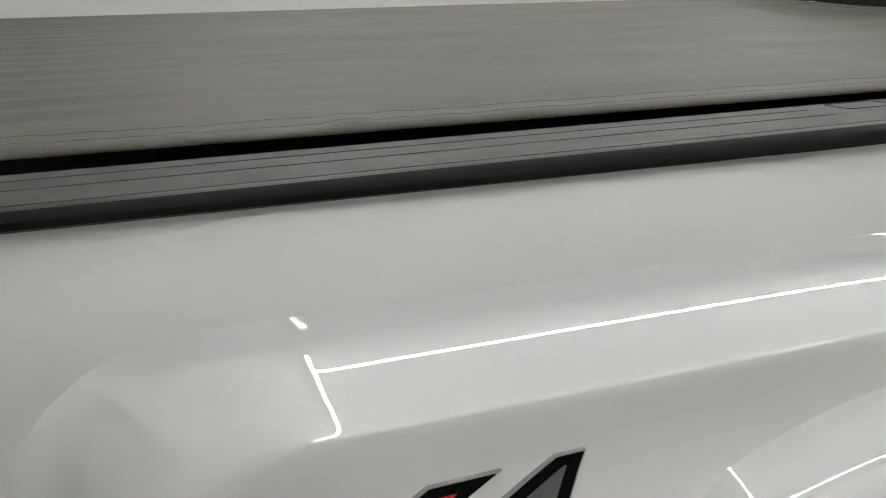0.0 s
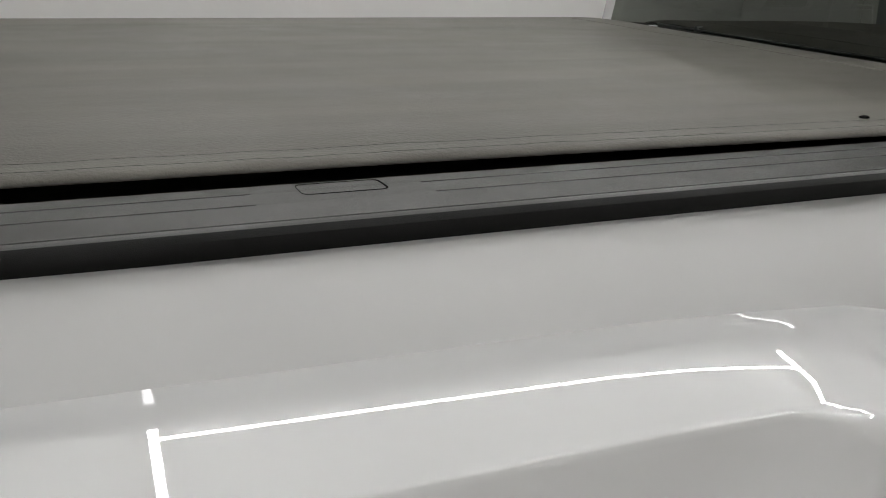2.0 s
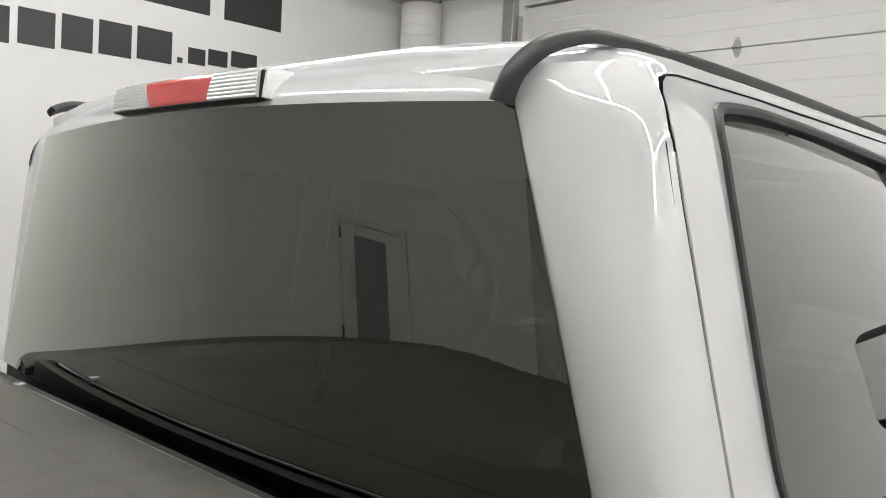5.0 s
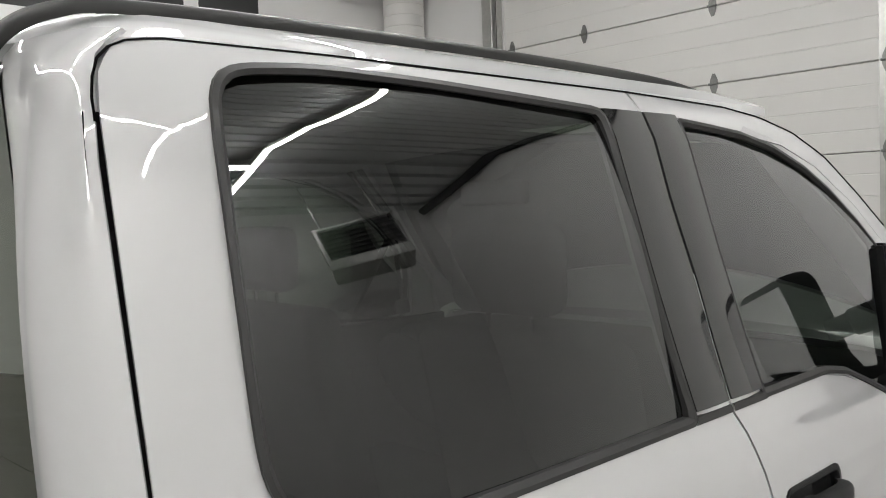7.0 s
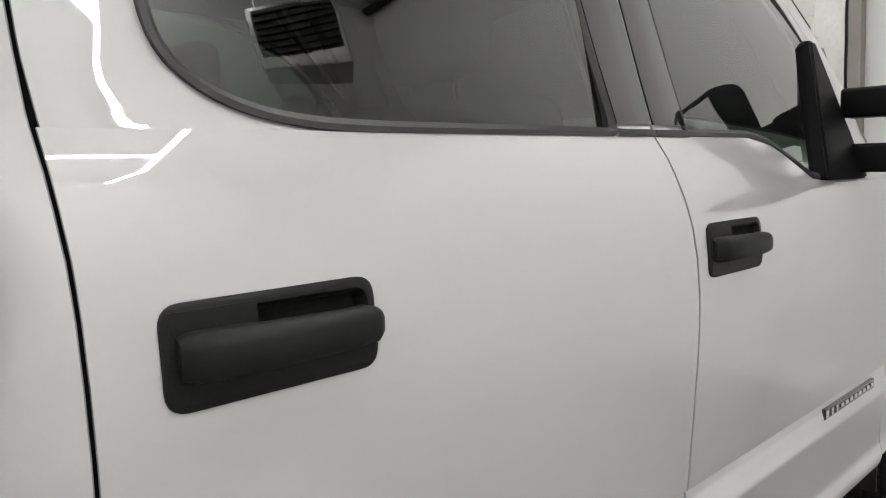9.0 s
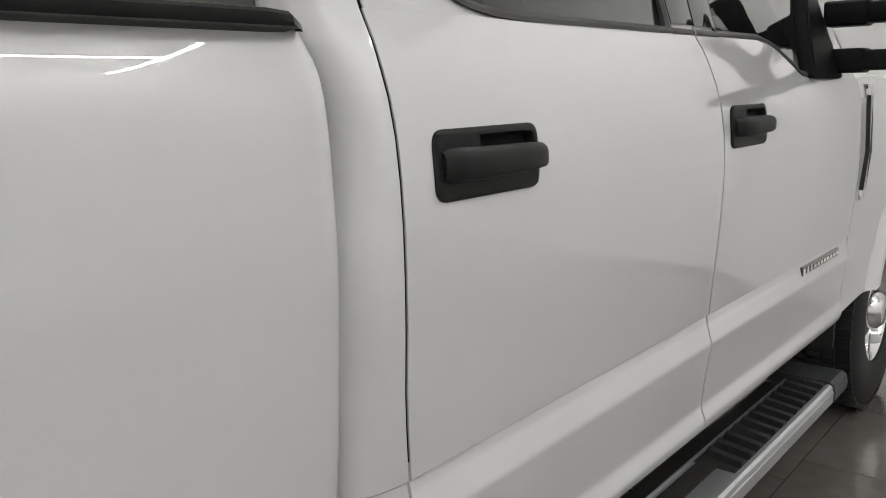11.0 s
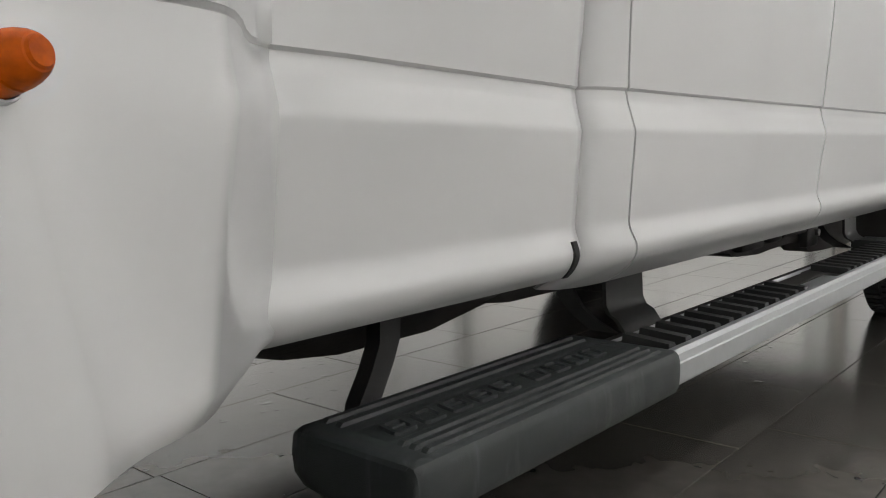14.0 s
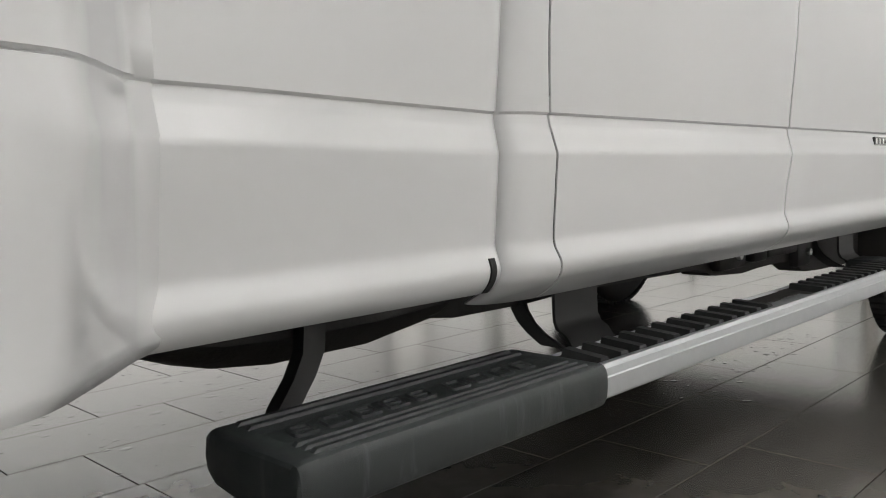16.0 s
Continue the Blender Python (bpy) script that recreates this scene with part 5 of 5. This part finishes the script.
def wheel(x, y0, y1, mirrored, cone):
    """A tyre with tread blocks on a bright steel rim."""
    mk = mirror if mirrored else (lambda b: b)
    hub = empty("wheel", (x, YC, .42))
    hub.parent = TRUCK
    hub.matrix_parent_inverse = TRUCK.matrix_basis.inverted()
    w = y1 - y0
    R, zc = .418, .418
    n = 72
    prof = [(.30, .012), (.225, .02), (.23, .0), (.26, -.006), (.31, -.012), (.36, -.008), (.395, .004), (.412, .022), (R, .04)]
    prof += [(R, w - .04), (.412, w - .022), (.395, w - .004), (.36, w + .008), (.31, w + .010), (.23, w), (.225, w - .02), (.30, w - .03)]
    prof = prof[1:-1]
    bm = bmesh.new()
    loops = []
    for k in range(n + 1):
        a = 2 * math.pi * k / n
        loops.append([(x + r * math.cos(a), y0 + y, zc + r * math.sin(a)) for r, y in prof])
    rings(bm, loops)
    bmesh.ops.remove_doubles(bm, verts=bm.verts, dist=1e-5)
    part("tyre", mk(bm), RUBBER, hub, "black road tyre", angle=45)
    bm = bmesh.new()
    for k in range(n):
        for j, (ya, yb) in enumerate(((.006, .055), (.065, .11), (.12, .165), (.175, w - .006))):
            a = 2 * math.pi * (k + .5 * (j % 2)) / n
            c = Vector((x + (R + .004) * math.cos(a), y0 + (ya + yb) / 2, zc + (R + .004) * math.sin(a)))
            m4 = Matrix.Translation(c) @ Matrix.Rotation(-a, 4, "Y") @ Matrix.Diagonal((.014, yb - ya, .026, 1))
            bmesh.ops.create_cube(bm, size=1, matrix=m4)
    tread = part("tread", mk(bm), RUBBER, hub, smooth=False)
    tagged(tread, kind="stuff")
    bm = bmesh.new()
    rp = [(.232, .015), (.222, .010), (.212, .022), (.205, .06)]
    rp += [(.185, .075), (.15, .06 if cone else .09), (.11, .035 if cone else .10), (.085, .03 if cone else .10), (.08, .0 if cone else .09), (.06, -.02 if cone else .085), (.001, -.022 if cone else .085)]
    loops = []
    for k in range(49):
        a = 2 * math.pi * k / 48
        loops.append([(x + r * math.cos(a), y0 + y, zc + r * math.sin(a)) for r, y in rp])
    rings(bm, loops)
    bmesh.ops.remove_doubles(bm, verts=bm.verts, dist=1e-5)
    part("rim", mk(bm), CHROME, hub, "bright forged rim", angle=40)
    for k in range(8):
        a = 2 * math.pi * (k + .3) / 8
        bm = bmesh.new()
        c = (x + .168 * math.cos(a), y0 + .062, zc + .168 * math.sin(a))
        cyl(bm, c, (c[0], c[1] + .03, c[2]), .026, 14)
        part("rim_hole", mk(bm), DARK, hub, "dark round hand hole")


for m in (False, True):
    wheel(3.03, .055, .30, m, True)
    wheel(-1.44, -.17, .07, m, False)
    wheel(-1.44, .12, .36, m, False)


def badges():
    """The four-wheel-drive decal on the fender, the engine badge on the door, the marker lamp."""
    for ch, x, material in (("X", -2.245, REDPAINT), ("4", -2.088, BADGEGREY)):
        for off, mm, dep in ((.0055, BADGEEDGE, .0012), (.0042, DARK, .0024), (-.0030, material, .0036)):
            cu = bpy.data.curves.new("badge_letter", "FONT")
            cu.body = ch
            cu.size = .150
            cu.offset = off
            cu.extrude = .002
            cu.shear = .25
            ob = new("badge_letter", cu)
            ob.matrix_basis = Matrix.Translation((x, 0, 1.172)) @ Matrix.Rotation(math.pi / 2, 4, "X") @ Matrix.Diagonal((1.72, 1, 1, 1))
            dg = bpy.context.evaluated_depsgraph_get()
            me = bpy.data.meshes.new_from_object(ob.evaluated_get(dg))
            mb = ob.matrix_basis.copy()
            bpy.data.objects.remove(ob)
            me.transform(mb)
            bm = bmesh.new()
            bm.from_mesh(me)
            for z in span(1.18, 1.285, 11):
                bmesh.ops.bisect_plane(bm, geom=bm.verts[:] + bm.edges[:] + bm.faces[:], plane_co=(0, 0, z), plane_no=(0, 0, 1))
            for v in bm.verts:      # lay it on the fender's shoulder
                f = lerp((1.3735 - v.co.z) / (1.3735 - FENDER_LOW), FENDER_DROP, FENDER_OUT)
                v.co.y += -.205 * f - dep - .0015
            bm.to_mesh(me)
            bm.free()
            me.materials.clear()
            me.materials.append(mm)
            o2 = new("badge_letter", me)
            o2.parent = FENDER
            o2.matrix_parent_inverse = FENDER.matrix_basis.inverted()
            tagged(o2, "grey and red four-wheel-drive decal letter")
    # engine badge, unreadable: bars
    xs = [1.745 + k * .0335 - .045 for k in range(11)]
    bm = bmesh.new()
    box(bm, (1.697, side_y(.84) - .006, .826), (2.07, side_y(.84) + .004, .853), .002, 1)
    plate = part("engine_badge", bm, GLOSSBLACK, FRONT_DOOR, "bright and black badge with unreadable writing")
    for k, x in enumerate(xs):
        bm = bmesh.new()
        h = .009 if k < 3 else .005
        box(bm, (x, side_y(.84) - .009, .8395 - h), (x + (.012 if k < 3 else .02), side_y(.84) - .004, .8395 + h), .001, 1)
        part("badge_bar", bm, CHROME, FRONT_DOOR)
    # amber side marker
    bm = bmesh.new()
    c = Vector((-1.030, -.1914, .820))
    axis = Vector((.35, -.915, .19)).normalized()
    e1 = axis.cross(Vector((0, 0, 1))).normalized()
    e2 = axis.cross(e1)
    def turned(prof, n=24):
        return [[tuple(c + axis * a + (e1 * math.cos(2 * math.pi * k / n) + e2 * math.sin(2 * math.pi * k / n)) * r) for k in range(n)] for a, r in prof]
    vs = rings(bm, turned([(-.012, .0172), (0, .0172), (.006, .0168), (.0115, .0162), (.0120, .0150), (.0138, .0150), (.0143, .0160), (.020, .0148), (.0255, .0128), (.0290, .0104), (.0295, .0092), (.0315, .0080), (.0318, .0040)]), closed=True)
    bm.faces.new(vs[-1])
    part("marker_lamp", bm, ORANGE, FENDER, "amber stubby side marker lamp with a stepped lens", angle=30)
    bm = bmesh.new()
    vs = rings(bm, turned([(-.014, .0205), (-.002, .0200), (.0005, .0190), (.001, .0178), (-.003, .0174)]), closed=True)
    part("lamp_base", bm, PAINT, FENDER)
    # rubber clip on the lower front corner of the bed
    bm = bmesh.new()
    grid(bm, lambda u, v: (-.150 + .024 * v, bed_y(u) - .004 + (.012 if v > .9 else 0), u), [.577, .583, .59, .598, .606, .614, .622, .634], [0, .5, 1])
    hem(bm, (0, .012, 0))
    part("edge_guard", bm, RUBBER, BED_SIDE, "black rubber edge guard")
    # stake pocket lid in the rail cap
    lid_z = lambda y: 1.4778 - .065 * (y - .012)
    bm = bmesh.new()
    rr = round_poly([(-1.479, .092), (-1.402, .092), (-1.402, .134), (-1.479, .134)], .009, 4)
    rr2 = round_poly([(-1.4786, .0924), (-1.4036, .0924), (-1.4036, .1336), (-1.4786, .1336)], .0085, 4)
    rings(bm, [[(x, y, lid_z(y) + d) for x, y in r] for r, d in ((rr, -.001), (rr, .0006), (rr2, .0006), (rr2, -.001))], closed=True)
    part("pocket_lid_seam", bm, DARK, BED_SIDE)


badges()


# ---------------------------------------------------------------- things of the room
def overhead_door():
    d0, d1, dz = DOORWAY
    X = WALL_FRONT + .03
    door = empty("overhead_door", (X, (d0 + d1) / 2, 0), "white sectional overhead garage door, shut", "garage door")
    joints = [0.0, .21, .855, 1.50, 2.145, 2.79, 3.43, 4.08]
    for a, b in zip(joints, joints[1:]):
        bm = bmesh.new()
        zs, xs = [], []
        rows = [(a + .003, .012), (a + .008, 0)]
        k = 4
        for i in range(1, k):
            z = a + (b - a) * i / k
            rows += [(z - .006, 0), (z - .003, .003), (z + .003, .003), (z + .006, 0)]
        rows += [(b - .008, 0), (b - .003, .012)]
        grid(bm, lambda u, v: (X + u[1], d0 + (d1 - d0) * v, u[0]), rows, [0, 1])
        hem(bm, (.05, 0, 0))
        part("section", bm, DOORPAINT, door, angle=15)
    for z in joints[1:-1]:
        for y in (1.495, 2.83, 4.14, 5.05):
            bm = bmesh.new()
            rim = [(-.012, -.085), (.012, -.085), (.034, -.03), (.034, .03), (.012, .085), (-.012, .085), (-.034, .03), (-.034, -.03)]
            f0 = [bm.verts.new((X - .005, y + a, z + b)) for a, b in rim]
            f1 = [bm.verts.new((X, y + a, z + b)) for a, b in rim]
            bm.faces.new(f0)
            for i in range(8):
                bm.faces.new((f0[i], f1[i], f1[(i + 1) % 8], f0[(i + 1) % 8]))
            cyl(bm, (X - .014, y - .04, z), (X - .014, y + .04, z), .010, 10)
            for b in (-.06, .06):
                cyl(bm, (X - .011, y, z + b), (X - .005, y, z + b), .008, 6)
            part("hinge", bm, HINGE, door, "galvanised steel hinge")
    for y in (d0 + .05,):
        bm = bmesh.new()
        box(bm, (X - .004, y - .05, .02), (X - .001, y + .14, 3.9))
        part("stile", bm, STEEL, door, "galvanised end stile", smooth=False)
    for y, s in ((d0 - .03, 1), (d1 + .03, -1)):
        bm = bmesh.new()
        box(bm, (X - .13, y - .035, 0), (X - .05, y - .030, 3.98))
        box(bm, (X - .13, y - .035, 0), (X - .125, y + .03 * s, 3.98))
        box(bm, (X - .05, y - .035, 0), (X - .045, y + .03 * s, 3.98))
        part("track", bm, STEEL, door, "galvanised steel door track", smooth=False)


overhead_door()


def post(y, w, material, label, d=.10):
    bm = bmesh.new()
    box(bm, (WALL_FRONT - d, y - w / 2, 0), (WALL_FRONT - .002, y + w / 2, CEILING - .01), .006, 1)
    thing("door_post", bm, material, label, "post")


post(1.235, .09, WOODPOST, "grey-brown painted post beside the overhead door")
post(5.28, .14, STEEL, "galvanised upright beside the overhead door")


def drain_pipe():
    ob = empty("ribbed_column", (WALL_FRONT - .24, 6.42, 0), "white ribbed round column in the corner", "column")
    bm = bmesh.new()
    n, loops = 24, []
    z = 0.0
    while z < CEILING - .01:
        for dz, r in ((0, .225), (.012, .222), (.02, .228), (.10, .228)):
            if z + dz < CEILING:
                loops.append([(WALL_FRONT - .24 + r * math.cos(2 * math.pi * k / n), 6.42 + r * math.sin(2 * math.pi * k / n), z + dz) for k in range(n)])
        z += .12
    rings(bm, loops, closed=True)
    part("shell", bm, DOORPAINT, ob, angle=20)


drain_pipe()


def wall_sign():
    """A dark painted business name, shown as plain shapes letter by letter."""
    y = WALL_LEFT
    sign = empty("wall_sign", (2.4, y, 3.1), "dark painted lettering shapes on the white wall", "sign")
    def bar(pts, n="letter_shape"):
        bm = bmesh.new()
        a = [bm.verts.new((x, y - .006, z)) for x, z in pts]
        b = [bm.verts.new((x, y + .004, z)) for x, z in pts]
        bm.faces.new(a)
        k = len(pts)
        for i in range(k):
            bm.faces.new((a[i], b[i], b[(i + 1) % k], a[(i + 1) % k]))
        part(n, bm, LETTER, sign, smooth=False)
    def rect(x0, x1, z0, z1):
        x0, x1, z0, z1 = x0 * 1.036 + .014, x1 * 1.036 + .014, z0 + .03, z1 + .03
        bar([(x0, z0), (x1, z0), (x1, z1), (x0, z1)])
    z0, z1 = 3.05, 3.34
    for x0, x1 in ((.55, .83), (.90, 1.12), (1.20, 1.50), (1.56, 1.84), (1.89, 2.14), (2.19, 2.47), (2.52, 2.84)):
        rect(x0, x1, z0 + (x0 - 1.5) * .05, z1 + (x0 - 1.5) * .05)
    rect(2.895, 2.945, 3.13, 3.18)
    for x0, x1 in ((3.0, 3.17), (3.20, 3.40), (3.44, 3.72)):
        rect(x0, x1, 3.14 + (x0 - 3) * .11, 3.29 + (x0 - 3) * .11)
    for x0, x1 in ((-.6, .2), (.4, 1.2), (1.4, 2.2), (2.4, 3.2), (3.35, 3.98)):
        rect(x0, x1, 3.62, 4.1)


wall_sign()


def side_door():
    """A white door with a frosted pane in the rear wall."""
    X = WALL_REAR
    ya, yb, h = 3.6, 4.5, 2.04
    d = empty("entry_door", (X, (ya + yb) / 2, 0), "white entry door with a frosted grey pane", "door")
    bm = bmesh.new()
    box(bm, (X + .002, ya - .06, 0), (X + .03, ya, h + .06), .004, 1)
    box(bm, (X + .002, yb, 0), (X + .03, yb + .06, h + .06), .004, 1)
    box(bm, (X + .002, ya, h), (X + .03, yb, h + .06), .004, 1)
    part("door_frame", bm, DOORPAINT, d)
    bm = bmesh.new()
    box(bm, (X + .002, ya + .006, .01), (X + .022, yb - .006, h - .006), .003, 1)
    part("leaf", bm, DOORPAINT, d)
    bm = bmesh.new()
    box(bm, (X + .022, ya + .22, 1.05), (X + .027, yb - .22, 1.95), .002, 1)
    part("pane", bm, mat("frosted_pane", (.28, .30, .30), rough=.35), d, "frosted grey pane")
    for z in (.35, 1.1, 1.95):
        bm = bmesh.new()
        box(bm, (X + .02, yb - .012, z - .05), (X + .034, yb + .012, z + .05), .002, 1)
        part("hinge", bm, LETTER, d, "black hinge")
    bm = bmesh.new()
    cyl(bm, (X + .02, ya + .07, 1.02), (X + .07, ya + .07, 1.02), .026, 16)
    part("knob", bm, STEEL, d)


side_door()


def recess_mark():
    """A dark painted mark inside the deep recess of the rear wall, shown as a plain shape."""
    x = WALL_REAR - .50
    sign = empty("recess_mark", (x, 1.5, 2.45), "dark painted mark on the white recess wall", "sign")
    for y in (1.32, 1.46, 1.60):
        bm = bmesh.new()
        box(bm, (x - .004, y - .022, 2.38), (x + .004, y + .022, 2.52), .003, 1)
        part("mark_bar", bm, LETTER, sign, smooth=False)
    bm = bmesh.new()
    box(bm, (x - .004, 1.298, 2.5205), (x + .004, 1.622, 2.56), .003, 1)
    part("mark_bar", bm, LETTER, sign, smooth=False)


recess_mark()


def unit_heater():
    c = Vector((2.85, -3.05, 3.42))
    h = empty("unit_heater", c, "grey box heater with a dark grille under the ceiling", "heater")
    turn = Matrix.Translation(c) @ Matrix.Rotation(radians(35), 4, "Z")
    def add(name, bm, material):
        bmesh.ops.transform(bm, matrix=turn, verts=bm.verts)
        part(name, bm, material, h)
    bm = bmesh.new()
    box(bm, (-.3, -.25, -.24), (.3, .25, .24), .02, 2)
    add("case", bm, STEEL)
    bm = bmesh.new()
    box(bm, (-.27, .245, -.13), (.27, .254, .21), .004, 1)
    add("grille", bm, UNDER)
    for k in range(7):
        bm = bmesh.new()
        z = -.1 + k * .047
        box(bm, (-.26, .25, z - .012), (.26, .275, z + .004), .003, 1)
        add("louvre", bm, UNDER)
    for x in (-.22, .22):
        bm = bmesh.new()
        cyl(bm, (x, 0, .24), (x, 0, CEILING - c.z + .02), .008, 8)
        add("hanger", bm, STEEL)


unit_heater()


def conduit():
    bm = bmesh.new()
    cyl(bm, (4.24, WALL_RIGHT + .02, CEILING - .045), (4.24, -.26, CEILING - .045), .045, 12)
    thing("pipe", bm, LETTER, "black pipe along the top of the wall", "pipe")


conduit()


def water_drops():
    """Drops and small puddles that ran off the truck."""
    rnd = random.Random(7)
    bm = bmesh.new()
    for k in range(250):
        if k < 70:
            x, y = rnd.uniform(.3, 2.0), -.28 + rnd.gauss(0, .14)
        elif k < 110:
            x, y = rnd.uniform(-.6, .7), rnd.uniform(.7, 1.9)
        elif k < 190:
            x, y = rnd.uniform(-.3, 1.1), rnd.uniform(1.3, 2.7)
        else:
            x, y = rnd.uniform(1.3, 2.7), .55 + rnd.gauss(0, .12)
        r = rnd.choice((.003, .004, .005, .007, .010)) * (1 if k < 110 else 1.7)
        n = 9
        ring = [(x + r * rnd.uniform(.8, 1.6) * math.cos(2 * math.pi * i / n), y + r * rnd.uniform(.6, 1.1) * math.sin(2 * math.pi * i / n)) for i in range(n)]
        a = [bm.verts.new((p, q, .0003)) for p, q in ring]
        b = [bm.verts.new((x + (p - x) * .7, y + (q - y) * .6, .0009)) for p, q in ring]
        for i in range(n):
            bm.faces.new((a[i], a[(i + 1) % n], b[(i + 1) % n], b[i]))
        bm.faces.new(b)
    thing("water_drops", bm, WATER, "scattered water drops on the floor tiles", "water", kind="stuff")


water_drops()


# ---------------------------------------------------------------- floor tiles
def floor_tiles():
    L, W, G = .622, .345, .004
    x0, x1, y0, y1 = WALL_REAR, WALL_FRONT, WALL_RIGHT, WALL_LEFT
    def slab(bm, ax, bx, ay, by):
        t = .0004
        lo = [(ax, ay), (bx, ay), (bx, by), (ax, by)]
        hi = [(ax + t, ay + t), (bx - t, ay + t), (bx - t, by - t), (ax + t, by - t)]
        a = [bm.verts.new((x, y, -.0125)) for x, y in lo]
        b = [bm.verts.new((x, y, -.0004)) for x, y in lo]
        c = [bm.verts.new((x, y, 0)) for x, y in hi]
        for p, q in ((a, b), (b, c)):
            for i in range(4):
                bm.faces.new((p[i], p[(i + 1) % 4], q[(i + 1) % 4], q[i]))
        bm.faces.new(c)
    bm = bmesh.new()
    slab(bm, -L / 2 + G / 2, L / 2 - G / 2, -W / 2 + G / 2, W / 2 - G / 2)
    me = bpy.data.meshes.new("tile")
    finish(bm, smooth=False).to_mesh(me)
    bm.free()
    me.materials.append(TILE)
    rest = bmesh.new()
    offs = {0: -.215, 1: .207, 2: -.018, 3: .421}
    r0 = int(math.floor((y0 - 1.154) / W))
    r1 = int(math.ceil((y1 - 1.154) / W))
    count = 0
    for r in range(r0, r1):
        ya, yb = 1.154 + r * W, 1.154 + (r + 1) * W
        if ya >= y1 or yb <= y0:
            continue
        ph = offs[r % 4] if r % 4 in offs else 0
        k = int(math.floor((x0 - ph) / L))
        while ph + k * L < x1:
            ax, bx = ph + k * L, ph + (k + 1) * L
            cx, cy = (ax + bx) / 2, (ya + yb) / 2
            whole = ax > x0 and bx < x1 and ya > y0 and yb < y1
            if whole and -1.2 < cx < 3.4 and -.6 < cy < 3.9 and count < 300 and cy < 1.1 + .8 * (cx + 1.2) + .8:
                ob = new("tile", me)
                ob.location = (cx, cy, 0)
                ob.parent = FLOOR
                count += 1
            else:
                slab(rest, max(ax, x0) + G / 2, min(bx, x1) - G / 2, max(ya, y0) + G / 2, min(yb, y1) - G / 2)
            k += 1
    far = part("far_tiles", rest, TILE, FLOOR, smooth=False)
    tagged(far, kind="stuff")


floor_tiles()
